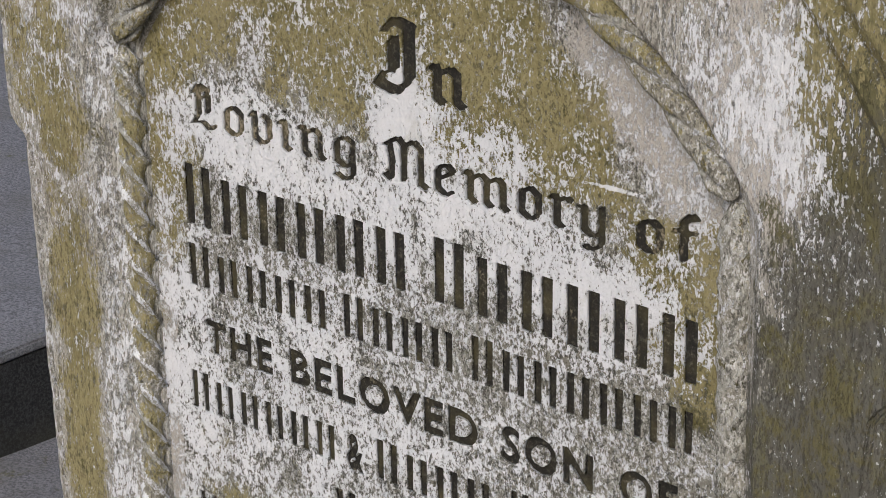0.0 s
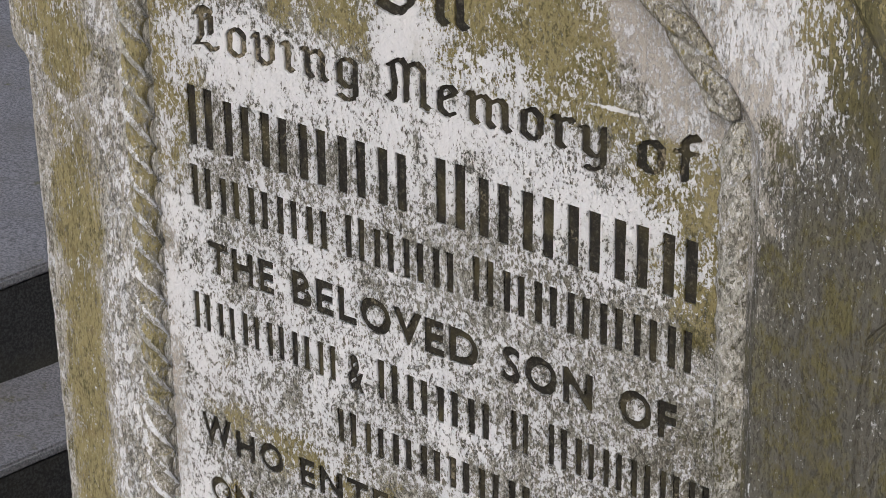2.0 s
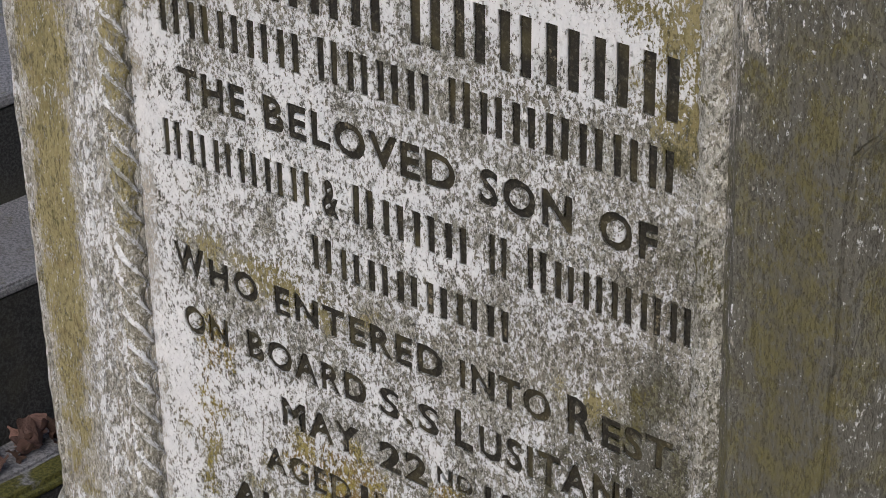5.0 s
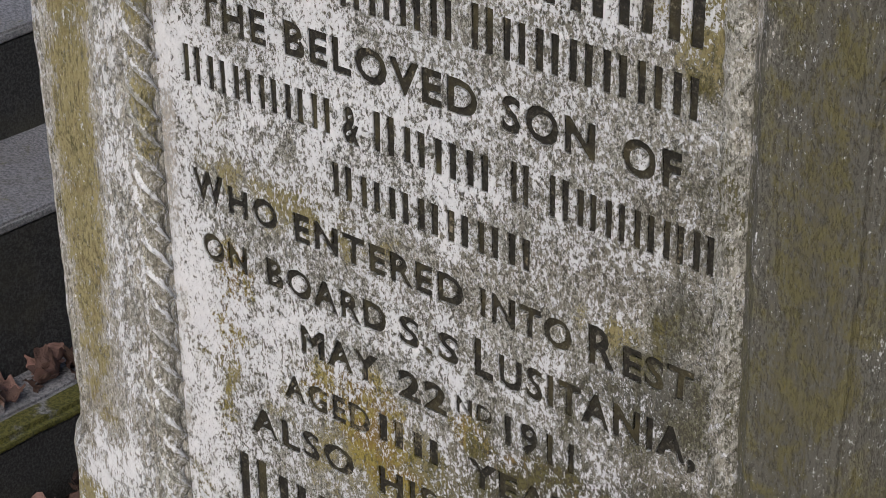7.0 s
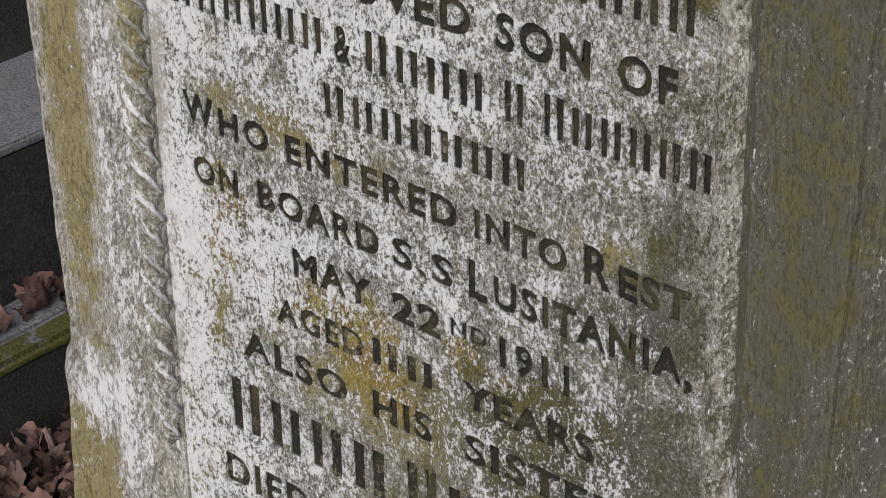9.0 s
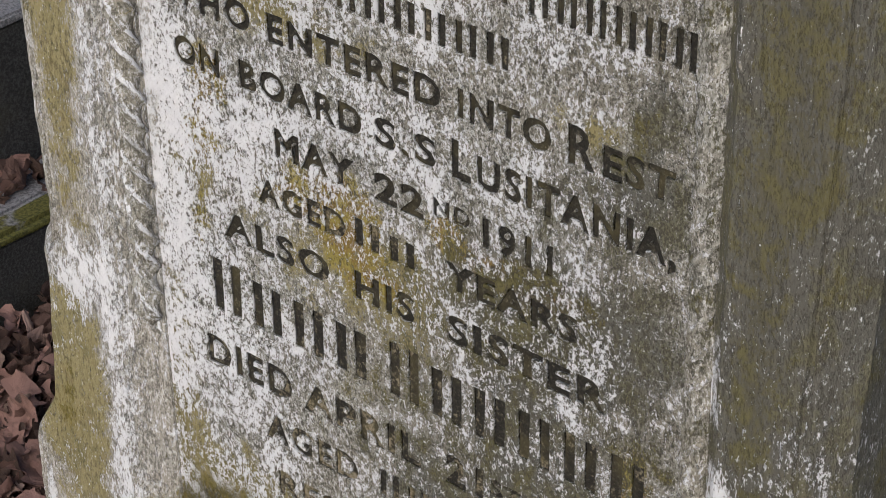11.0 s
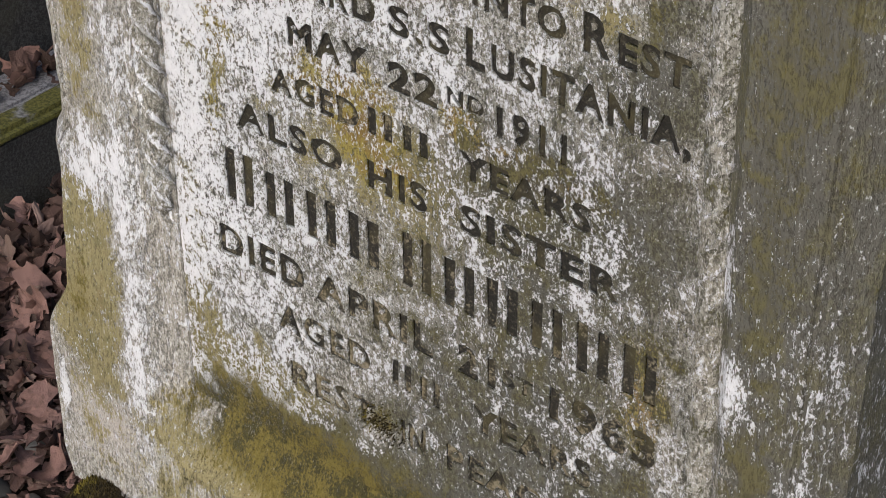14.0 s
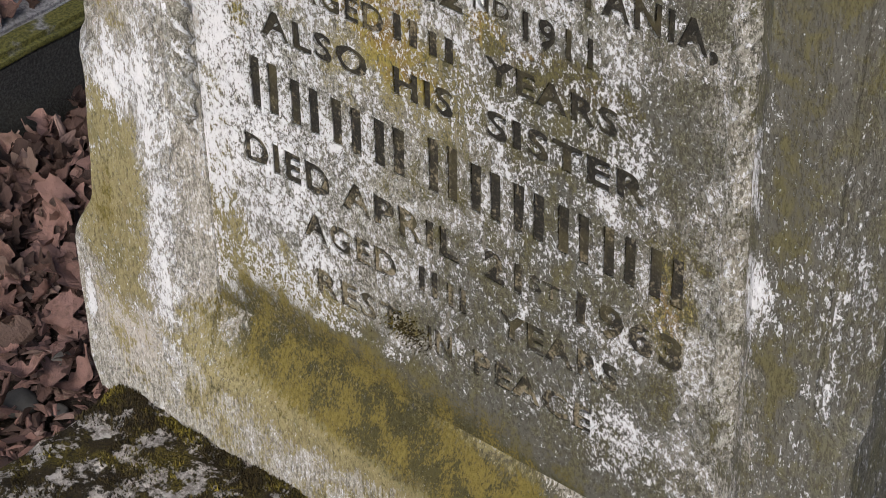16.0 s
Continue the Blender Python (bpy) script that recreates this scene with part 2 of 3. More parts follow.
def paint_material():
    n = Nodes("worn_black_letter_paint")
    patch, fleck = n.noise(60, 8, 0.65, (1, 1, 0.8), (2, 4, 6)), n.noise(260, 6, 0.7)
    worn = n.ramp(n.add(n.math("MULTIPLY", patch, 1.0), n.math("MULTIPLY", fleck, 0.5), n.blob(-0.05, 0.57, 0.2, 0.06, 0.12),
                        n.blob(0.0, 0.28, 0.5, 0.24, 0.22), n.blob(-0.17, 1.11, 0.16, 0.07, 0.20), n.blob(0.24, 1.10, 0.07, 0.05, 0.14)), 0.86, 1.0)
    colour = n.mix(n.ramp(n.noise(24, 6, 0.6, shift=(8, 3, 3)), 0.45, 0.70), (0.014, 0.013, 0.012), (0.052, 0.045, 0.024))
    colour = n.mix(n.ramp(fleck, 0.50, 0.66, 0.0, 0.5), colour, (0.12, 0.11, 0.09))
    colour = n.mix(n.math("MULTIPLY", worn, 0.85), colour, n.mix(n.ramp(fleck, 0.42, 0.58), (0.105, 0.088, 0.045), (0.24, 0.21, 0.16)))
    return n.finish(colour, 0.7, n.add(fleck, patch), 0.0012)


def granite_material(name, moss):
    n = Nodes(name)
    speck, fine, broad = n.noise(230, 3, 0.7), n.noise(700, 2, 0.6, shift=(4, 4, 4)), n.noise(5, 7, 0.65)
    patch = n.noise(22, 8, 0.65, shift=(7, 0, 2))
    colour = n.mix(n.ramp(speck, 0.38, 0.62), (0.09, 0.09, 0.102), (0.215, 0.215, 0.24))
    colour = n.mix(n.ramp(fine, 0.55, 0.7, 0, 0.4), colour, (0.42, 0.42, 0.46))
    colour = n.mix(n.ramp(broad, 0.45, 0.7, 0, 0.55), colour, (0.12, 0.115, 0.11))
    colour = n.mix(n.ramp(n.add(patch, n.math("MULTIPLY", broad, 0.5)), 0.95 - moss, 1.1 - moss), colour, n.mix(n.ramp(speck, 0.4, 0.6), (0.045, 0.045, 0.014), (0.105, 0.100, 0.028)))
    return n.finish(colour, 0.8, n.add(speck, n.math("MULTIPLY", patch, 1.5)), 0.0015)


granite = granite_material("speckled_grey_granite", 0.08)
mossy_granite = granite_material("moss_edged_granite", 0.42)


# Granite of the step and kerb sides, their shade put into the colour.
def shaded_granite_material():
    n = Nodes("granite_shade_in_colour")
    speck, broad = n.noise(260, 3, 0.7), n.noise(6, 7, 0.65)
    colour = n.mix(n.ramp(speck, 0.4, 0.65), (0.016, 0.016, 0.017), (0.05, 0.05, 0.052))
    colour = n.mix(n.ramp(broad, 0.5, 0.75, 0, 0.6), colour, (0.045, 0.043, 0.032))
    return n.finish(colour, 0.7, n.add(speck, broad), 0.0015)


shaded_granite = shaded_granite_material()


def plinth_material():
    n = Nodes("mossy_plinth_stone")
    patch, fine, fluff = n.noise(30, 8, 0.62, warp=0.5), n.noise(140, 7, 0.7), n.noise(500, 4, 0.7)
    hue = n.noise(15, 5, 0.6, shift=(4, 1, 2))
    stone_colour = n.mix(n.ramp(fine, 0.38, 0.62), (0.24, 0.215, 0.20), (0.60, 0.565, 0.56))
    moss = n.mix(n.ramp(hue, 0.44, 0.62), (0.045, 0.032, 0.014), (0.150, 0.120, 0.022))
    moss = n.mix(n.ramp(n.add(fluff, n.math("MULTIPLY", fine, 0.5)), 0.60, 0.90), (0.012, 0.009, 0.005), moss)
    cover = n.ramp(n.add(patch, n.math("MULTIPLY", fine, 0.30)), 0.66, 0.71, 1.0, 0.0)
    return n.finish(n.mix(cover, stone_colour, moss), 0.95, n.add(n.math("MULTIPLY", cover, 1.6), fluff, fine), 0.006)


def soil_material():
    n = Nodes("dark_leafy_soil")
    broad, fine = n.noise(12, 8, 0.65), n.noise(160, 8, 0.7)
    colour = n.mix(n.ramp(broad, 0.4, 0.6), (0.028, 0.021, 0.016), (0.06, 0.045, 0.034))
    return n.finish(n.mix(n.ramp(fine, 0.55, 0.7), colour, (0.11, 0.085, 0.07)), 0.95, n.add(broad, fine), 0.012)


def leaf_material(joined):
    n = Nodes("dead_leaf_rest" if joined else "dead_leaf")
    pick = n.island() if joined else n.random()
    blotch, vein = n.noise(60, 6, 0.6), n.noise(400, 4, 0.6)
    colour = n.mix(n.ramp(pick, 0.1, 0.9), (0.036, 0.022, 0.019), (0.185, 0.108, 0.096))
    colour = n.mix(n.ramp(n.math("FRACT", n.math("MULTIPLY", pick, 7.3)), 0.75, 1.0, 0, 0.7), colour, (0.27, 0.19, 0.165))
    colour = n.mix(n.ramp(blotch, 0.45, 0.7, 0, 0.6), colour, (0.06, 0.035, 0.028))
    return n.finish(colour, 0.75, n.add(blotch, vein), 0.0015)


def moss_material():
    n = Nodes("moss_tufts")
    pick, hue = n.island(), n.noise(15, 5, 0.6, shift=(4, 1, 2))
    bright = n.mix(n.ramp(hue, 0.46, 0.60), (0.050, 0.038, 0.014), (0.190, 0.155, 0.026))
    return n.finish(n.mix(n.ramp(pick, 0.1, 1.0), (0.012, 0.009, 0.005), bright), 0.95)


paint, soil, leaf_one, leaf_rest, moss_stuff = paint_material(), soil_material(), leaf_material(False), leaf_material(True), moss_material()
plinth_stone = plinth_material()


# ---- building helpers ----
def mesh_from(name, bm, material, smooth=False):
    me = bpy.data.meshes.new(name)
    bm.to_mesh(me)
    bm.free()
    me.materials.append(material)
    if smooth:
        me.polygons.foreach_set("use_smooth", [True] * len(me.polygons))
    return me


def part(name, bm, material, parent=None, label="", smooth=False):
    ob = new(name, mesh_from(name, bm, material, smooth))
    ob.parent = parent
    return tagged(ob, label) if label else ob


def thing(name, label, category, group="", kind=""):
    return tagged(new(name), label, category, group, kind)


def wob(*at, scale=1.0):
    return noise.noise(Vector(at) * scale)


# ---- ground ----
GROUND = -0.12


def build_ground():
    bm = bmesh.new()
    xs = [-400, -60, -12, -4] + [-2.6 + 0.05 * i for i in range(93)] + [4, 12, 60, 400]
    ys = [-400, -60, -12, -4] + [-2.0 + 0.05 * i for i in range(101)] + [5, 12, 60, 400]
    grid = [[bm.verts.new((x, y, GROUND + (0.018 * wob(x, y, 0.3, scale=4) + 0.008 * wob(x, y, 2, scale=17) if abs(x) < 3 and abs(y) < 3.2 else 0))) for y in ys] for x in xs]
    for a in range(len(xs) - 1):
        for b in range(len(ys) - 1):
            bm.faces.new((grid[a][b], grid[a + 1][b], grid[a + 1][b + 1], grid[a][b + 1]))
    ob = part("ground", bm, soil, None, smooth=True)
    tagged(ob, "dark damp soil under fallen leaves", "ground", kind="structure")


build_ground()

# ---- headstone ----
MID, LEAN_X = 0.008, -0.018
PANEL_HALF, EDGE_HALF, FRONT, BACK = 0.291, 0.330, -0.030, 0.125
ARCH_Z, ARCH_R = 0.957, 0.346
SILL_LOW, SILL_HIGH = 0.088, 0.182
stone = thing("headstone", "weathered sandstone headstone with black lettering, algae and white lichen", "gravestone")


def leaning(x, z):
    return MID + x + LEAN_X * (z - 0.75)


def step(a, b, z):
    k = min(1.0, max(0.0, (z - a) / (b - a)))
    return k * k * (3 - 2 * k)


def arch_half(z, extra):
    """Half the width of the arched recess at height z."""
    straight = (PANEL_HALF if extra == 0 else EDGE_HALF)
    r = ARCH_R + extra
    up = z - ARCH_Z
    if up <= 0:
        return straight
    return min(straight, math.sqrt(max(0.0, r * r - up * up)))


HEAD_R = 0.60


def side_half(z):
    half = 0.418 + 0.022 * step(0.35, 1.05, z)
    half += 0.036 * (1 - step(0.135, 0.195, z))
    half -= 0.022 * (1 - step(-0.04, 0.03, z)) ** 2
    if z > 1.14:
        half = min(half + 0.03 * step(1.14, 1.17, z), math.sqrt(max(0.0004, HEAD_R * HEAD_R - (z - ARCH_Z) ** 2)))
    return half


def left_half(z):
    """Where the front corner of the left side stands: slightly tapering shaft, stop chamfers, a flared foot."""
    half = 0.4060 + 0.0115 * min(1.0, max(0.0, (z - 0.44) / 0.60))
    half += 0.022 * step(1.044, 1.066, z) + 0.0155 * (1 - step(0.412, 0.440, z))
    half += 0.011 * (1 - step(0.25, 0.41, z)) + 0.040 * (1 - step(0.165, 0.255, z))
    half -= 0.010 * (1 - step(-0.03, 0.02, z))
    if z > 1.14:
        half = min(half, math.sqrt(max(0.0004, HEAD_R * HEAD_R - (z - ARCH_Z) ** 2)))
    return half


def build_body():
    bm = bmesh.new()
    zs = [-0.02 + 0.007 * i for i in range(int((ARCH_Z + HEAD_R - 0.004 + 0.02) / 0.007))]
    rings = []
    for z in zs:
        cham = 0.004 + 0.022 * step(0.385, 0.415, z) * (1 - step(1.025, 1.06, z))
        half = side_half(z)
        cham = min(cham, half * 0.3)
        pan, edge = min(arch_half(z, 0), half * 0.85), min(arch_half(z, 0.034), half * 0.88)
        edge = max(edge, pan + 0.0015)
        deep = min(1.0, max(0.0, (z - SILL_LOW) / (SILL_HIGH - SILL_LOW))) * (1.0 if pan > 0.003 else 0.0)
        floor = FRONT + (0.010 - FRONT) * deep
        ring = []
        for s in (-1, 1):
            w = 0.0025 * wob(s * 3, z, 0, scale=22) + 0.0015 * wob(s * 5, z, 1, scale=70)
            v = 0.002 * wob(s * 7, z, 0, scale=30)
            half = side_half(z) + 0.014 if s > 0 else left_half(z) + cham * 1.15
            prof = [(half - 0.01, BACK), (half, BACK - 0.01), (half + w, 0.03), (half + w, FRONT + cham), (half + w - cham * 0.93, FRONT + cham * 0.08),
                    (half + w - cham * 1.15, FRONT), (half + w - cham * 1.15 - 0.0022, FRONT + 0.14 * cham), (half + w - cham * 1.15 - 0.0048, FRONT + 0.12 * cham), (half + w - cham * 1.15 - 0.0065, FRONT), (half * 0.42 + edge * 0.58, FRONT + v * 0.4), (edge + 0.005 + v, FRONT), (edge + 0.001 + v, FRONT + 0.003 * deep),
                    (edge - 0.004 + v, FRONT + 0.010 * deep), (pan + 0.022, FRONT + 0.020 * deep), (pan + 0.003, FRONT + 0.027 * deep), (pan, floor), (pan * 0.4, floor + 0.0015 * wob(s * 2, z, 7, scale=25))]
            prof = [(max(x, 0.0005), y) for x, y in prof]
            pts = [bm.verts.new((leaning(s * x, z), y, z)) for x, y in prof]
            ring.append(pts)
        rings.append(ring[0] + ring[1][::-1])
    count = len(rings[0])
    for a, b in zip(rings, rings[1:]):
        for k in range(count):
            j = (k + 1) % count
            bm.faces.new((a[k], a[j], b[j], b[k]))
    bm.faces.new(rings[-1])
    bm.faces.new(rings[0][::-1])
    bmesh.ops.recalc_face_normals(bm, faces=bm.faces)
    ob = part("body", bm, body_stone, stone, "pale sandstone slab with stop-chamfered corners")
    return ob


build_body()


def arc_band(name, r0, r1, y0, label):
    """A moulding that follows the head of the stone, between two radii, standing proud to y0."""
    bm = bmesh.new()
    rings = []
    for i in range(97):
        a = radians(25 + 130 * i / 96)
        ring = []
        for r, y in ((r0, FRONT + 0.004), (r0 + 0.002, y0 + 0.004), (r0 + 0.008, y0), (r1 - 0.008, y0 + 0.001), (r1 - 0.002, y0 + 0.005), (r1, FRONT + 0.004)):
            r += 0.0012 * wob(a * 9, r * 30, 1)
            z = ARCH_Z + r * math.sin(a)
            ring.append(bm.verts.new((leaning(r * math.cos(a), z), y, z)))
        rings.append(ring)
    for p, q in zip(rings, rings[1:]):
        for k in range(5):
            bm.faces.new((p[k], p[k + 1], q[k + 1], q[k]))
    bm.faces.new(rings[0]), bm.faces.new(rings[-1])
    bmesh.ops.recalc_face_normals(bm, faces=bm.faces)
    part(name, bm, body_stone, stone, label, smooth=False)


arc_band("hood_moulding", 0.494, 0.521, FRONT - 0.006, "algae-stained carved hood moulding")
arc_band("hood_moulding", 0.525, 0.585, FRONT - 0.014, "algae-stained carved hood moulding")


def cable(name, path, hand, radius, pitch, strands, hollow, label, depth=0.24):
    """A carved cable round which strands wind. hollow: thin ridges with hollows between them, else full round strands."""
    bm = bmesh.new()
    rings, run, around, stained = [], 0.0, 56, []
    for i, p in enumerate(path):
        a, b = path[max(0, i - 1)], path[min(len(path) - 1, i + 1)]
        along = (b - a).normalized()
        if i:
            run += (p - path[i - 1]).length
        side = along.cross(Vector((0, 1, 0))).normalized()
        ends = min(1.0, min(i, len(path) - 1 - i) / 14 + 0.3)
        ring, stain = [], []
        for k in range(around):
            th = 2 * math.pi * k / around
            wave = abs(math.sin(th * strands / 2 + hand * math.pi * run / pitch + 0.25 * wob(run * 25, th, 5)))
            lobe = 1 - depth * wave ** 0.75 if hollow else 0.44 + 0.56 * wave ** 0.42
            rr = radius * ends * (lobe + 0.05 * wob(run * 60, th, 3))
            ring.append(bm.verts.new(p + side * math.cos(th) * rr + Vector((0, -1, 0)) * math.sin(th) * rr * 0.85))
            stain.append(wave + 0.30 * wob(run * 40, th * 2, 9) > (0.32 if hollow else 0.45))
        rings.append(ring)
        stained.append(stain)
    for n, (p, q) in enumerate(zip(rings, rings[1:])):
        for k in range(around):
            j = (k + 1) % around
            f = bm.faces.new((p[k], p[j], q[j], q[k]))
            f.material_index = 1 if stained[n][k] else 0
    bm.faces.new(rings[0]), bm.faces.new(rings[-1])
    bmesh.ops.recalc_face_normals(bm, faces=bm.faces)
    ob = part(name, bm, ridge_stone, stone, label, smooth=True)
    ob.data.materials.append(hollow_stone)


ROPE_HALF, ROPE_Y = 0.305, -0.009
arch_r = ARCH_R + 0.015
spring_a = math.acos(ROPE_HALF / arch_r)
spring_z = ARCH_Z + arch_r * math.sin(spring_a)
for s in (-1, 1):
    low = 0.372 if s < 0 else 0.30
    line = [Vector((leaning(s * ROPE_HALF, z), ROPE_Y, z)) for z in [low + 0.0015 * i for i in range(int((spring_z - low) / 0.0015))]]
    cable("cable_moulding", line, -s, 0.0165 if s < 0 else 0.0150, 0.029, 3, True, "carved twisted cable moulding worn flat by weather", 0.42 if s < 0 else 0.17)
bow = []
for i in range(521):
    a = spring_a + (math.pi - 2 * spring_a) * i / 520
    z = ARCH_Z + arch_r * math.sin(a)
    bow.append(Vector((leaning(arch_r * math.cos(a), z), ROPE_Y - 0.006, z)))
cable("cable_moulding", bow[:261], 1, 0.0148, 0.046, 3, False, "carved twisted cable moulding with mossy hollows")
cable("cable_moulding", bow[:259:-1], -1, 0.0148, 0.046, 3, False, "carved twisted cable moulding with mossy hollows")


# ---- inscription ----
cuts, floors = [], []
WEIGHT = 0.052


def glyph_mesh(text, weight):
    cu = bpy.data.curves.new("glyphs", "FONT")
    cu.body, cu.size, cu.offset, cu.fill_mode, cu.resolution_u = text, 1.0, weight, "FRONT", 3
    cu.space_character = 1.18
    ob = bpy.data.objects.new("glyphs", cu)
    scene.collection.objects.link(ob)
    deps = bpy.context.evaluated_depsgraph_get()
    me = bpy.data.meshes.new_from_object(ob.evaluated_get(deps))
    bpy.data.objects.remove(ob)
    bm = bmesh.new()
    bm.from_mesh(me)
    bmesh.ops.remove_doubles(bm, verts=bm.verts, dist=1e-5)
    return bm


def bars_mesh(count, wide):
    """Plain upright bars, two for a letter."""
    bm = bmesh.new()
    for i in range(count):
        top = 1.0 if i else 1.12
        for x0 in (i + 0.5 - wide / 2, i + 0.5 + wide / 2 - 0.265):
            bm.faces.new([bm.verts.new(p) for p in ((x0, 0, 0), (x0 + 0.265, 0, 0), (x0 + 0.265, top, 0), (x0, top, 0))])
    return bm


# broad-nib strokes of the blackletter line: x, y in parts of the letter's size, capitals 0.73 high, small letters 0.50
def minim(x, y=0.50):
    return [(x - 0.09, y - 0.06), (x - 0.03, y), (x, y - 0.08), (x, 0.08), (x + 0.07, 0.02)]


def hump(x):
    return [(x - 0.20, 0.40), (x - 0.08, 0.50), (x, 0.42), (x, 0.08), (x + 0.07, 0.02)]


BOWL = [(0.06, 0.42), (0.06, 0.10), (0.17, 0.01), (0.28, 0.10)]
GOTHIC = {}
GOTHIC["I"] = 0.46, [[(0.10, 0.60), (0.18, 0.72), (0.34, 0.66)], [(0.31, 0.66), (0.31, 0.16), (0.20, 0.02), (0.04, 0.08), (0.08, 0.18)], [(0.17, 0.54), (0.17, 0.22)]]
GOTHIC["L"] = 0.48, [[(0.06, 0.58), (0.14, 0.73), (0.30, 0.66), (0.26, 0.54)], [(0.15, 0.68), (0.15, 0.20), (0.05, 0.06), (0.20, 0.10), (0.32, 0.0), (0.42, 0.10)], [(0.30, 0.58), (0.30, 0.28)]]
GOTHIC["M"] = 0.68, [[(0.02, 0.10), (0.12, 0.02), (0.14, 0.30), (0.10, 0.62), (0.02, 0.56)], [(0.10, 0.62), (0.22, 0.73), (0.31, 0.62), (0.31, 0.06)], [(0.32, 0.62), (0.45, 0.73), (0.55, 0.62), (0.55, 0.08), (0.63, 0.02)]]
GOTHIC["n"] = 0.46, [minim(0.10), hump(0.32)]
GOTHIC["m"] = 0.68, [minim(0.10), hump(0.32), hump(0.54)]
GOTHIC["i"] = 0.24, [minim(0.10), [(0.08, 0.64), (0.11, 0.67)]]
GOTHIC["r"] = 0.34, [minim(0.10), [(0.11, 0.40), (0.21, 0.50), (0.28, 0.44)]]
GOTHIC["o"] = 0.37, [BOWL + [(0.28, 0.40), (0.17, 0.50), (0.06, 0.42)]]
GOTHIC["e"] = 0.36, [BOWL[::-1] + [(0.18, 0.50), (0.28, 0.40), (0.08, 0.26)]]
GOTHIC["v"] = 0.38, [[(0.0, 0.44), (0.07, 0.52), (0.08, 0.10), (0.18, 0.01), (0.29, 0.10), (0.29, 0.42), (0.20, 0.50)]]
GOTHIC["g"] = 0.38, [BOWL, [(0.06, 0.42), (0.17, 0.50), (0.28, 0.44), (0.28, -0.12), (0.16, -0.20), (0.04, -0.12)]]
GOTHIC["y"] = 0.38, [[(0.0, 0.44)] + BOWL, [(0.28, 0.50), (0.28, -0.10), (0.14, -0.20), (0.06, -0.14)]]
GOTHIC["f"] = 0.30, [[(0.26, 0.66), (0.18, 0.73), (0.12, 0.62), (0.12, 0.02)], [(0.02, 0.46), (0.25, 0.46)]]
NIB, CELL = (0.080 * math.cos(radians(38)), 0.080 * math.sin(radians(38))), 0.008


def outlines(mask):
    """Closed loops of cell corners round a mask, the inside to the left."""
    after = {}
    for i, j in zip(*np.nonzero(mask)):
        for di, dj, a, b in ((0, -1, (0, 0), (1, 0)), (1, 0, (1, 0), (1, 1)), (0, 1, (1, 1), (0, 1)), (-1, 0, (0, 1), (0, 0))):
            if not mask[i + di, j + dj]:
                after.setdefault((i + a[0], j + a[1]), []).append((i + b[0], j + b[1]))
    loops = []
    while after:
        first = at = next(iter(after))
        loop = []
        while True:
            loop.append(at)
            ways = after[at]
            nxt = ways.pop()
            if not ways:
                del after[at]
            at = nxt
            if at == first:
                break
        loops.append(np.array(loop, float))
    return loops


def gothic_mesh(text):
    """A word in blackletter, each letter swept with a slanted broad nib and rounded by wear."""
    cu = bpy.data.curves.new("glyphs", "CURVE")
    cu.dimensions, cu.fill_mode = "2D", "BOTH"
    start = 0.0
    for letter in text:
        wide, strokes = GOTHIC[letter]
        xs, ys = np.meshgrid(np.arange(-0.16, wide + 0.16, CELL), np.arange(-0.36, 0.90, CELL), indexing="ij")
        mask = np.zeros(xs.shape, bool)
        for stroke in strokes:
            for (ax, ay), (bx, by) in zip(stroke, stroke[1:]):
                dx, dy = bx - ax, by - ay
                det = dx * NIB[1] - dy * NIB[0]
                px, py = xs - ax, ys - ay
                if abs(det) > 1e-5:
                    along, off = (px * NIB[1] - py * NIB[0]) / det, (dx * py - dy * px) / det
                    mask |= (along >= 0) & (along <= 1) & (abs(off) <= 1)
                t = np.clip((px * dx + py * dy) / (dx * dx + dy * dy), 0, 1)
                mask |= (px - t * dx) ** 2 + (py - t * dy) ** 2 < 0.030 ** 2
        for loop in outlines(mask):
            for _ in range(4):
                loop = (np.roll(loop, 1, 0) + 2 * loop + np.roll(loop, -1, 0)) / 4
            loop = loop[::2]
            if len(loop) < 8:
                continue
            sp = cu.splines.new("POLY")
            sp.points.add(len(loop) - 1)
            for p, (i, j) in zip(sp.points, loop):
                p.co = (start - 0.16 + i * CELL, -0.36 + j * CELL, 0, 1)
            sp.use_cyclic_u = True
        start += wide + 0.05
    ob = bpy.data.objects.new("glyphs", cu)
    scene.collection.objects.link(ob)
    me = bpy.data.meshes.new_from_object(ob.evaluated_get(bpy.context.evaluated_depsgraph_get()))
    bpy.data.objects.remove(ob)
    bm = bmesh.new()
    bm.from_mesh(me)
    bmesh.ops.remove_doubles(bm, verts=bm.verts, dist=1e-5)
    return bm


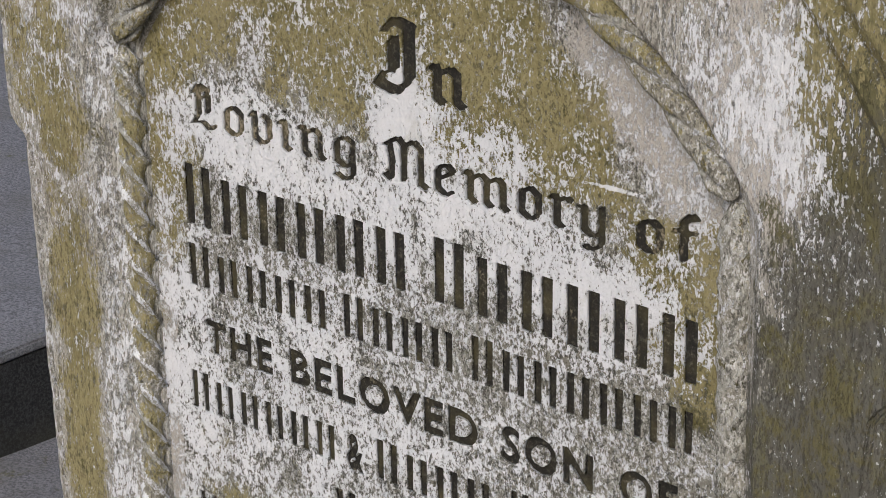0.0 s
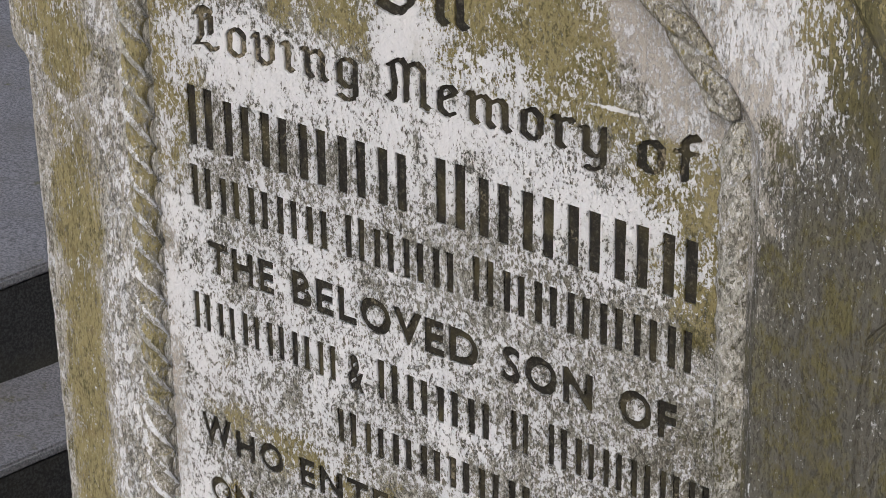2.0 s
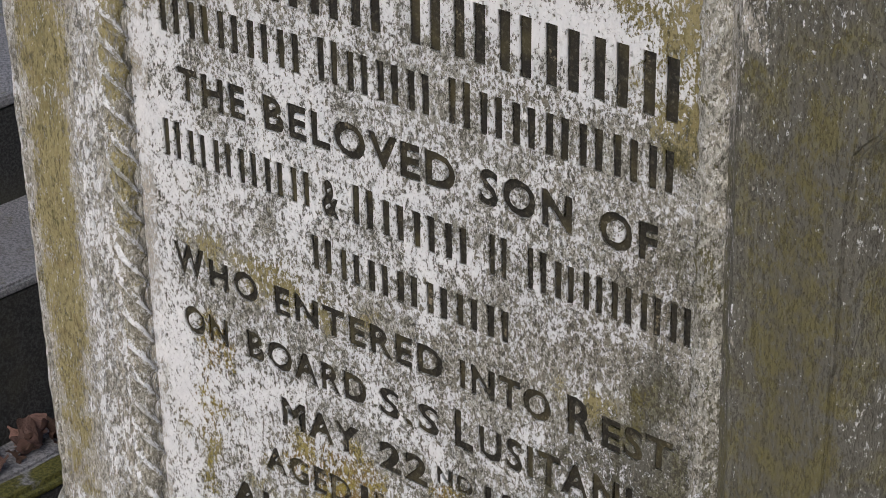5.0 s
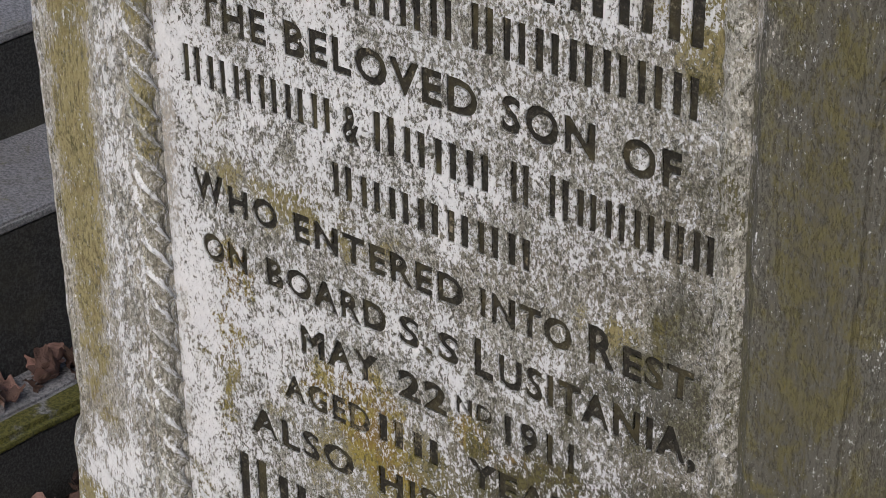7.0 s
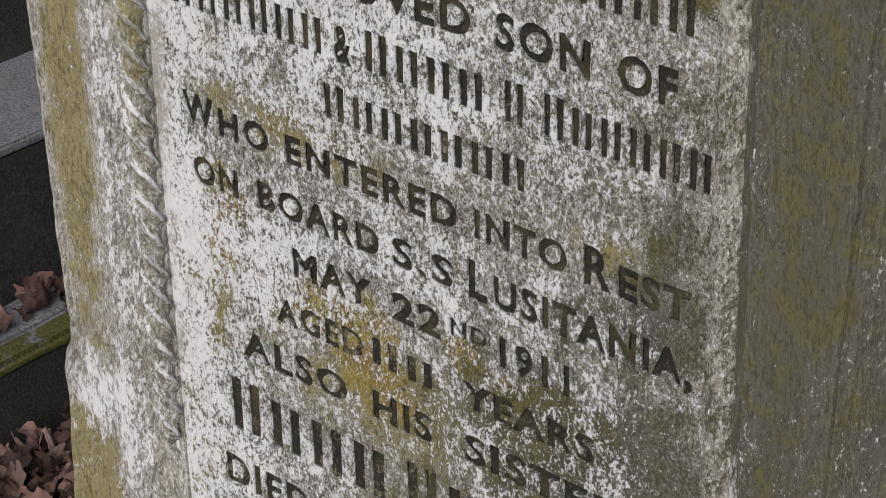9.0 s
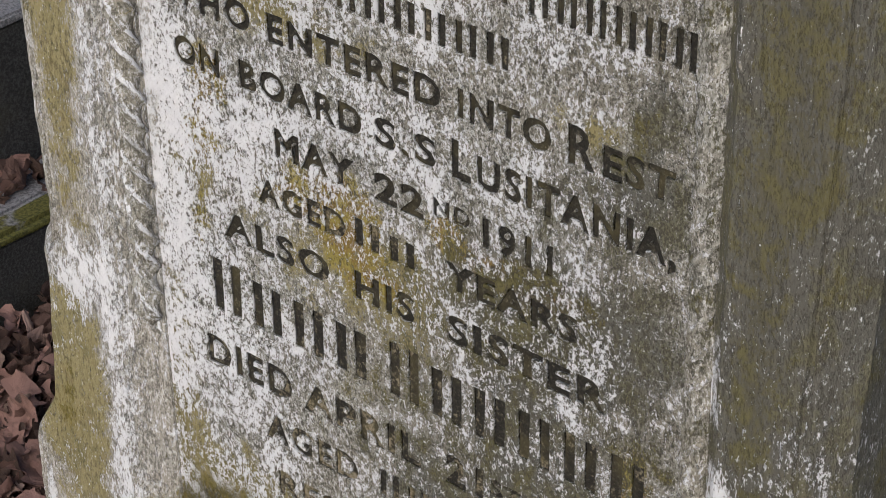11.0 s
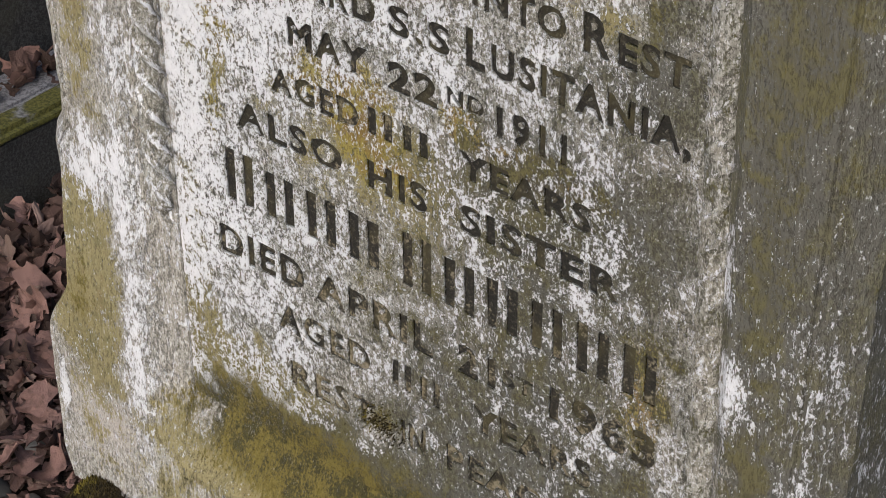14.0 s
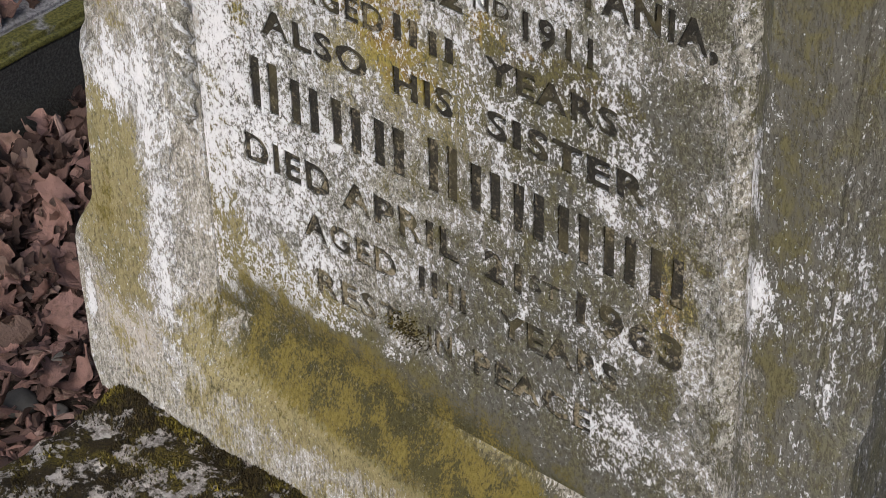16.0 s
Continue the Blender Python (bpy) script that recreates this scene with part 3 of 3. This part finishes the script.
def word(text, x0, x1, z, cap, weight):
    """One cut word from x0 to x1 on the baseline z. A number in place of text: that many plain bars."""
    bm = bars_mesh(text, 0.72) if isinstance(text, int) else gothic_mesh(text) if weight is None else glyph_mesh(text, weight)
    low, high = min(v.co.x for v in bm.verts), max(v.co.x for v in bm.verts)
    base = 0.0
    top = 1.0 if isinstance(text, int) else 0.73
    for v in bm.verts:
        v.co = Vector((x0 + (x1 - x0) * (v.co.x - low) / (high - low), 0.0034, z + cap * (v.co.y - base) / top))
    worn = 0.0007 + 0.0010 * (1 - step(0.45, 0.62, z))
    for v in bm.verts:
        at = v.co.copy()
        v.co.x += worn * wob(at.x, at.z, 3, scale=160)
        v.co.z += worn * wob(at.z, at.x, 8, scale=160)
    edges = [e for e in bm.edges if len(e.link_faces) == 1]
    beside = {}
    for e in edges:
        for v in e.verts:
            beside.setdefault(v, []).append(e)
    left = set(edges)
    while left:
        e = left.pop()
        first, v, loop = e.verts[0], e.verts[1], [e.verts[0].co.copy()]
        while v is not first:
            loop.append(v.co.copy())
            nxt = [f for f in beside[v] if f in left]
            if not nxt:
                break
            left.discard(nxt[0])
            v = nxt[0].other_vert(v)
        if len(loop) > 2:
            cuts.append([(p.x, p.z) for p in loop])
    bm.normal_update()
    for f in bm.faces:
        if f.normal.y > 0:
            f.normal_flip()
    todo = set(bm.faces)
    while todo:
        near, some = [todo.pop()], []
        while near:
            f = near.pop()
            some.append(f)
            for v in f.verts:
                for g in v.link_faces:
                    if g in todo:
                        todo.discard(g)
                        near.append(g)
        one = bmesh.new()
        made = {v: one.verts.new(v.co) for v in {v for f in some for v in f.verts}}
        for f in some:
            one.faces.new([made[v] for v in f.verts])
        floors.append(one)
    bm.free()


def line(z, cap, *words, weight=WEIGHT):
    for text, x0, x1, *own in words:
        word(text, x0, x1, z + (own[1] if len(own) > 1 else 0), own[0] if own else cap, weight)


line(1.158, 0.043, ("I", -0.034, 0.014, 0.058), ("n", 0.020, 0.062), weight=None)
line(1.088, 0.036, ("Loving", -0.240, -0.052), ("Memory", -0.027, 0.189), ("of", 0.214, 0.270), weight=None)
line(1.000, 0.048, (6, -0.250, -0.003), (6, 0.026, 0.270))
line(0.945, 0.034, (5, -0.249, -0.090), (4, -0.071, 0.045), (7, 0.063, 0.268))
line(0.889, 0.029, ("THE", -0.234, -0.153), ("BELOVED", -0.134, 0.070), ("SON", 0.092, 0.181), ("OF", 0.204, 0.257))
line(0.830, 0.032, (6, -0.254, -0.084), ("&", -0.072, -0.051), (4, -0.038, 0.081), (1, 0.102, 0.120), (6, 0.139, 0.288))
line(0.775, 0.029, (7, -0.084, 0.122))
line(0.720, 0.026, ("W", -0.252, -0.213, 0.031), ("HO", -0.209, -0.149), ("ENTERED", -0.131, 0.056), ("INTO", 0.072, 0.164), ("R", 0.179, 0.206, 0.033), ("EST", 0.211, 0.277))
line(0.665, 0.026, ("ON", -0.244, -0.188), ("BOARD", -0.166, -0.027), ("S.S", -0.015, 0.051), ("L", 0.066, 0.087, 0.034), ("USITANIA,", 0.091, 0.282, 0.028))
line(0.612, 0.027, ("MAY", -0.128, -0.037), ("22", -0.016, 0.038), ("ND", 0.047, 0.086, 0.016, 0.010), ("1911", 0.098, 0.169))
line(0.558, 0.025, ("AGED", -0.151, -0.048), (2, -0.039, 0.028), ("YEARS", 0.058, 0.195))
line(0.505, 0.027, ("ALSO", -0.196, -0.068), ("HIS", -0.040, 0.027), ("SISTER", 0.061, 0.227))
line(0.420, 0.050, (4, -0.213, -0.029), (6, -0.002, 0.265))
line(0.356, 0.031, ("DIED", -0.226, -0.119), ("APRIL", -0.106, 0.033), ("21", 0.060, 0.102), ("ST", 0.109, 0.143, 0.018, 0.010), ("1963", 0.160, 0.269, 0.034))
line(0.301, 0.028, ("AGED", -0.156, -0.041), (2, -0.016, 0.041), ("YEARS", 0.075, 0.207))
line(0.240, 0.028, ("REST", -0.142, -0.036), ("IN", -0.006, 0.024), ("PEACE", 0.047, 0.180))


STRIPS = [SILL_HIGH - 0.018, 0.285, 0.342, 0.405, 0.488, 0.545, 0.600, 0.652, 0.708, 0.764, 0.818, 0.876, 0.933, 0.985, 1.062, 1.32]


def strip_outline(z0, z1):
    """The outline of the panel between two heights, its upper end following the arch."""
    half, r = PANEL_HALF + 0.006, ARCH_R + 0.006
    top = ARCH_Z + math.sqrt(r * r - half * half)
    if z1 <= top:
        return [(leaning(-half, z0), z0), (leaning(half, z0), z0), (leaning(half, z1), z1), (leaning(-half, z1), z1)]
    a0 = math.asin((max(z0, top) - ARCH_Z) / r)
    arc = [(r * math.cos(a0 + (math.pi - 2 * a0) * i / 60), ARCH_Z + r * math.sin(a0 + (math.pi - 2 * a0) * i / 60)) for i in range(61)]
    ends = [(half, z0)] if z0 < top else []
    return [(leaning(-x, z), z) for x, z in ends] + [(leaning(x, z), z) for x, z in ends] + [(leaning(x, z), z) for x, z in arc]


def build_panel():
    """The sunk arched panel, with every letter cut through its skin down to the painted floor."""
    bm = bmesh.new()
    for z0, z1 in zip(STRIPS, STRIPS[1:]):
        cu = bpy.data.curves.new("panel", "CURVE")
        cu.dimensions, cu.fill_mode, cu.extrude = "2D", "BOTH", 0.002
        inside = [c for c in cuts if z0 < sum(z for _, z in c) / len(c) <= z1]
        for loop in [strip_outline(z0, z1)] + inside:
            sp = cu.splines.new("POLY")
            sp.points.add(len(loop) - 1)
            for p, (x, z) in zip(sp.points, loop):
                p.co = (x, min(z1 - 0.0005, max(z0 + 0.0005, z)) if loop in inside else z, 0, 1)
            sp.use_cyclic_u = True
        ob = bpy.data.objects.new("panel", cu)
        scene.collection.objects.link(ob)
        me = bpy.data.meshes.new_from_object(ob.evaluated_get(bpy.context.evaluated_depsgraph_get()))
        bpy.data.objects.remove(ob)
        bm.from_mesh(me)
    for v in bm.verts:
        x, z, y = v.co
        v.co = Vector((x, 0.002 - y, z))
    bmesh.ops.remove_doubles(bm, verts=bm.verts, dist=1e-6)
    bmesh.ops.recalc_face_normals(bm, faces=bm.faces)
    face = part("panel", bm, panel_stone, stone, "sunk inscription panel with flaking white lichen")
    for one in floors:
        part("letter", one, paint, face)


build_panel()


# ---- plinth under the headstone ----
def build_plinth():
    plinth = thing("plinth", "low rough stone plinth grown over with dark moss", "plinth")
    bm = bmesh.new()
    x0, x1, y0, y1 = -0.475, 0.52, -0.36, 0.24
    nx, ny = 150, 90
    grid = []
    for i in range(nx + 1):
        col = []
        for j in range(ny + 1):
            x, y = x0 + (x1 - x0) * i / nx, y0 + (y1 - y0) * j / ny
            edge = min(x - x0, x1 - x, y - y0, y1 - y)
            z = -0.004 + 0.012 * wob(x, y, 0, scale=9) + 0.006 * wob(x, y, 4, scale=40) + 0.003 * wob(x, y, 8, scale=110)
            z -= 0.09 * (1 - step(0.0, 0.085, edge)) ** 1.5
            col.append(bm.verts.new((x + 0.01 * wob(x, y, 3, scale=8), y + 0.01 * wob(x, y, 6, scale=8), z)))
        grid.append(col)
    for i in range(nx):
        for j in range(ny):
            bm.faces.new((grid[i][j], grid[i + 1][j], grid[i + 1][j + 1], grid[i][j + 1]))
    rim = [grid[i][0] for i in range(nx + 1)] + [grid[nx][j] for j in range(1, ny + 1)] + [grid[i][ny] for i in range(nx - 1, -1, -1)] + [grid[0][j] for j in range(ny - 1, 0, -1)]
    foot = [bm.verts.new((v.co.x, v.co.y, GROUND - 0.05)) for v in rim]
    for k in range(len(rim)):
        j = (k + 1) % len(rim)
        bm.faces.new((rim[k], foot[k], foot[j], rim[j]))
    part("slab", bm, plinth_stone, plinth, "mossy pitted stone slab", smooth=True)
    rnd = random.Random(5)
    verts, faces = [], []
    for i in range(33000):
        x, y = rnd.uniform(-0.47, 0.1), rnd.uniform(-0.34, -0.02)
        if i > 26000:
            x, y = rnd.uniform(-0.465, 0.25), -0.034 - abs(rnd.gauss(0, 0.010)) * (1.2 + 1.5 * wob(i * 0, x, 3, scale=30))
        if wob(x, y, 20, scale=22) + 0.5 * wob(x, y, 9, scale=60) < 0.04 and y < -0.05:
            continue
        edge = min(x + 0.475, y + 0.36)
        z = -0.006 + 0.012 * wob(x, y, 0, scale=9) + 0.006 * wob(x, y, 4, scale=40) - 0.09 * (1 - step(0.0, 0.085, edge)) ** 1.5
        tall, wide, a = rnd.uniform(0.002, 0.0075), rnd.uniform(0.0010, 0.0024), rnd.uniform(0, 6.28)
        n = len(verts)
        for q in range(3):
            verts.append((x + wide * math.cos(a + q * 2.09), y + wide * math.sin(a + q * 2.09), z))
        verts.append((x + rnd.uniform(-0.003, 0.003), y + rnd.uniform(-0.003, 0.003), z + tall))
        faces += [(n, n + 1, n + 3), (n + 1, n + 2, n + 3), (n + 2, n, n + 3)]
    me = bpy.data.meshes.new("moss")
    me.from_pydata(verts, [], faces)
    me.materials.append(moss_stuff)
    ob = new("moss", me)
    ob.parent = plinth
    tagged(ob, "tufts of dark green moss", kind="stuff")


build_plinth()


# ---- the stepped grave beside it ----
def block(x0, x1, y0, y1, z0, z1, cell=0.05, rough=0.004, edge=0.008):
    """A hewn block with softened, uneven edges."""
    bm = bmesh.new()
    bmesh.ops.create_cube(bm, size=1.0)
    for v in bm.verts:
        v.co = Vector((x0 + (v.co.x + 0.5) * (x1 - x0), y0 + (v.co.y + 0.5) * (y1 - y0), z0 + (v.co.z + 0.5) * (z1 - z0)))
    bmesh.ops.bevel(bm, geom=list(bm.edges), offset=edge, segments=2, affect="EDGES")
    for axis, lo, hi in ((0, x0, x1), (1, y0, y1)):
        for i in range(1, int((hi - lo) / cell)):
            co, no = [0, 0, 0], [0, 0, 0]
            co[axis], no[axis] = lo + cell * i, 1
            bmesh.ops.bisect_plane(bm, geom=list(bm.verts) + list(bm.edges) + list(bm.faces), plane_co=co, plane_no=no)
    for v in bm.verts:
        v.co += Vector((wob(*v.co, scale=9), wob(v.co.y, v.co.z, v.co.x, scale=9), wob(v.co.z, v.co.x, v.co.y, scale=9))) * rough
    return bm


grave = thing("stepped_grave", "neighbouring granite grave in steps, weathered pale treads, shade painted on the sides", "grave")
# Blocks are coloured dark as shade; thin added top sheets keep the granite's tone.
part("kerb", block(-1.16, -0.958, -0.6, 2.6, GROUND - 0.05, 0.018), shaded_granite, grave, "low granite kerb with side shade put into the colour")
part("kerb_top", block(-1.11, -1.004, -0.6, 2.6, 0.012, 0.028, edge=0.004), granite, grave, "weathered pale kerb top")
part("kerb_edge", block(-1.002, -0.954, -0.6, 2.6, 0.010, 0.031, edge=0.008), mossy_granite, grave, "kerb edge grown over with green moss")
part("lower_step", block(-1.40, -1.07, -0.62, 2.62, GROUND - 0.05, 0.248), shaded_granite, grave, "granite step with the shade of its sides put into the colour")
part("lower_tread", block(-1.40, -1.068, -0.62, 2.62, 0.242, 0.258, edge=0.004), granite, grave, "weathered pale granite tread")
part("upper_step", block(-2.9, -1.27, -0.64, 2.64, GROUND - 0.05, 0.404, cell=0.1), shaded_granite, grave, "granite step with the shade of its sides put into the colour")
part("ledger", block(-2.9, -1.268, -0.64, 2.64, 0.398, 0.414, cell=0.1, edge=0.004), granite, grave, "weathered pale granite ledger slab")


# ---- fallen leaves ----
def leaf_bm(seed):
    """A crumpled dead leaf with shallow round lobes, about 9 cm long."""
    rnd = random.Random(seed)
    bm = bmesh.new()
    n, rows = 25, []
    curl, twist, fold, phase = rnd.uniform(-0.5, 1.1), rnd.uniform(-1.0, 1.0), rnd.uniform(0.0, 0.8), rnd.uniform(0, 6)
    lobes, broad = rnd.uniform(17, 22), rnd.uniform(0.022, 0.032)
    for i in range(n):
        t = i / (n - 1)
        w = broad * math.sin(math.pi * (0.03 + 0.94 * t)) ** 0.6 * (0.65 + 0.5 * t)
        x, row = (t - 0.5) * 0.09, []
        for k in (-1.0, -0.66, -0.33, 0.0, 0.33, 0.66, 1.0):
            reach = w * k * (1 + 0.24 * abs(k) ** 3 * 1.4 * math.cos(t * lobes + phase + (0.7 if k > 0 else 0)))
            z = curl * 0.040 * (2 * t - 1) ** 2 + abs(reach) * fold + twist * reach * (t - 0.5) * 1.6 + 0.35 * fold * abs(k) ** 4 * w
            z += 0.011 * noise.noise(Vector((x * 38, reach * 45, seed * 3.1))) + 0.003 * noise.noise(Vector((x * 120, reach * 120, seed)))
            row.append(bm.verts.new((x + 0.004 * abs(k), reach, z)))
        rows.append(row)
    for p, q in zip(rows, rows[1:]):
        for k in range(6):
            bm.faces.new((p[k], q[k], q[k + 1], p[k + 1]))
    return bm


def build_leaves():
    litter = thing("leaf_litter", "drift of curled pinkish-brown dead leaves on dark soil", "leaves", kind="stuff")
    shapes = [mesh_from("leaf", leaf_bm(s), leaf_one, True) for s in range(9)]
    rnd = random.Random(11)

    def spot(x0, x1, y0, y1):
        x, y = rnd.uniform(x0, x1), rnd.uniform(y0, y1)
        z = GROUND + 0.012 + 0.035 * rnd.random()
        size = rnd.uniform(0.35, 0.90)
        return Matrix.LocRotScale((x, y, z), Euler((rnd.gauss(0, 0.7), rnd.gauss(0, 0.7), rnd.uniform(0, 6.28))), (size, size, size))

    for i in range(300):
        ob = new("leaf", shapes[i % 9])
        ob.parent = litter
        m = spot(-0.93, -0.52, -0.15, 0.60)
        while m.translation.x > -0.68 and m.translation.y < 0.14 and rnd.random() < 0.85:
            m = spot(-0.93, -0.52, -0.15, 0.60)
        ob.matrix_basis = m
    verts, faces = [], []
    for i in range(2100):
        m = spot(-0.93, -0.56, -0.5, 1.0) if i < 1500 else spot(-0.90, 1.6, -1.6, 2.2)
        if i < 70:
            m.translation = Vector((rnd.uniform(-1.062, -1.02), rnd.uniform(-0.1, 1.3), 0.036 + 0.006 * rnd.random()))
        p = m.translation
        if -0.5 < p.x < 0.54 and -0.38 < p.y < 0.26 or -0.68 < p.x < -0.4 and -0.3 < p.y < 0.14 and rnd.random() < 0.8:
            continue
        me, n = shapes[i % 9], len(verts)
        verts += [tuple(m @ v.co) for v in me.vertices]
        faces += [tuple(n + k for k in f.vertices) for f in me.polygons]
    me = bpy.data.meshes.new("scattered_leaves")
    me.from_pydata(verts, [], faces)
    me.materials.append(leaf_rest)
    ob = new("scattered_leaves", me)
    ob.parent = litter
    tagged(ob, kind="stuff")


build_leaves()


def build_debris():
    """Crumbs of bark, leaf and stone on the damp soil beside the plinth."""
    rnd = random.Random(23)
    verts, faces = [], []
    for _ in range(1500):
        x, y = rnd.uniform(-0.80, -0.47), rnd.uniform(-0.20, 0.22)
        long, wide, high, a = rnd.uniform(0.004, 0.016), rnd.uniform(0.002, 0.007), rnd.uniform(0.001, 0.005), rnd.uniform(0, 6.28)
        z, n = GROUND + 0.004 + 0.018 * rnd.random(), len(verts)
        tip = rnd.uniform(-0.008, 0.008)
        for u, v, h in ((-1, -0.6, 0), (1, -1, tip), (0.8, 1, tip), (-0.7, 0.9, 0), (0.1, 0.1, high + 0.002)):
            verts.append((x + u * long * math.cos(a) - v * wide * math.sin(a), y + u * long * math.sin(a) + v * wide * math.cos(a), z + h))
        faces += [(n, n + 1, n + 4), (n + 1, n + 2, n + 4), (n + 2, n + 3, n + 4), (n + 3, n, n + 4)]
    me = bpy.data.meshes.new("leaf_crumbs")
    me.from_pydata(verts, [], faces)
    me.materials.append(leaf_rest)
    tagged(new("leaf_crumbs", me), "crumbs of bark and leaf on dark soil", "debris", kind="stuff")


build_debris()

# ---- small things ----
def build_moss_clump():
    """A small cushion of green moss rooted in the worn lettering."""
    rnd = random.Random(3)
    verts, faces = [], []
    for _ in range(420):
        x, z = rnd.gauss(-0.030, 0.012), rnd.gauss(0.250, 0.009)
        n, a, wide = len(verts), rnd.uniform(0, 6.28), rnd.uniform(0.0006, 0.0014)
        for q in range(3):
            verts.append((x + wide * math.cos(a + q * 2.09), 0.001, z + wide * math.sin(a + q * 2.09)))
        verts.append((x + rnd.uniform(-0.002, 0.002), -rnd.uniform(0.001, 0.004), z + rnd.uniform(-0.001, 0.003)))
        faces += [(n, n + 3, n + 1), (n + 1, n + 3, n + 2), (n + 2, n + 3, n)]
    me = bpy.data.meshes.new("moss_clump")
    me.from_pydata(verts, [], faces)
    me.materials.append(moss_stuff)
    tagged(new("moss_clump", me), "small cushion of green moss on the worn panel", "moss", kind="stuff")


build_moss_clump()


def pebble_material():
    n = Nodes("dull_pebble")
    a = n.noise(90, 6, 0.65)
    return n.finish(n.mix(n.ramp(n.random(), 0.2, 0.8), n.mix(a, (0.03, 0.03, 0.031), (0.09, 0.087, 0.085)), n.mix(a, (0.12, 0.11, 0.10), (0.30, 0.28, 0.27))), 0.85, a, 0.001)


pebble_look = pebble_material()


def build_pebble(x, y, size, label):
    bm = bmesh.new()
    bmesh.ops.create_icosphere(bm, subdivisions=3, radius=size)
    for v in bm.verts:
        v.co *= 1 + 0.28 * wob(v.co.x / size + x * 9, v.co.y / size, v.co.z / size, scale=1.3)
        v.co.z *= 0.6
    ob = part("pebble", bm, pebble_look, None, smooth=True)
    ob.location = (x, y, GROUND + size * 0.45)
    tagged(ob, label, "stone", "pebbles by the plinth")


build_pebble(-0.575, -0.044, 0.022, "dull grey pebble half sunk in the soil")
build_pebble(-0.600, 0.046, 0.014, "small pale chip of stone among leaves")
build_pebble(-0.535, -0.020, 0.010, "small grey pebble on dark soil")
build_pebble(-0.640, -0.060, 0.012, "small grey pebble on dark soil")


def build_twig(start, end):
    bm = bmesh.new()
    a, b = Vector(start), Vector(end)
    rings = []
    for i in range(13):
        t = i / 12
        p = a.lerp(b, t) + Vector((0, 0, 0.004 * math.sin(t * 5))) + Vector((0.003 * math.sin(t * 7), 0, 0))
        rings.append([bm.verts.new(p + Vector((0.0022 * (1.1 - t * 0.6) * math.cos(k * 1.257), 0, 0.0022 * (1.1 - t * 0.6) * math.sin(k * 1.257)))) for k in range(5)])
    for p, q in zip(rings, rings[1:]):
        for k in range(5):
            j = (k + 1) % 5
            bm.faces.new((p[k], p[j], q[j], q[k]))
    bm.faces.new(rings[0]), bm.faces.new(rings[-1])
    bmesh.ops.recalc_face_normals(bm, faces=bm.faces)
    tagged(part("twig", bm, leaf_one, None, smooth=True), "thin dry brown twig lying on leaves", "twig")


build_twig((-0.80, 0.09, GROUND + 0.045), (-0.72, 0.21, GROUND + 0.05))
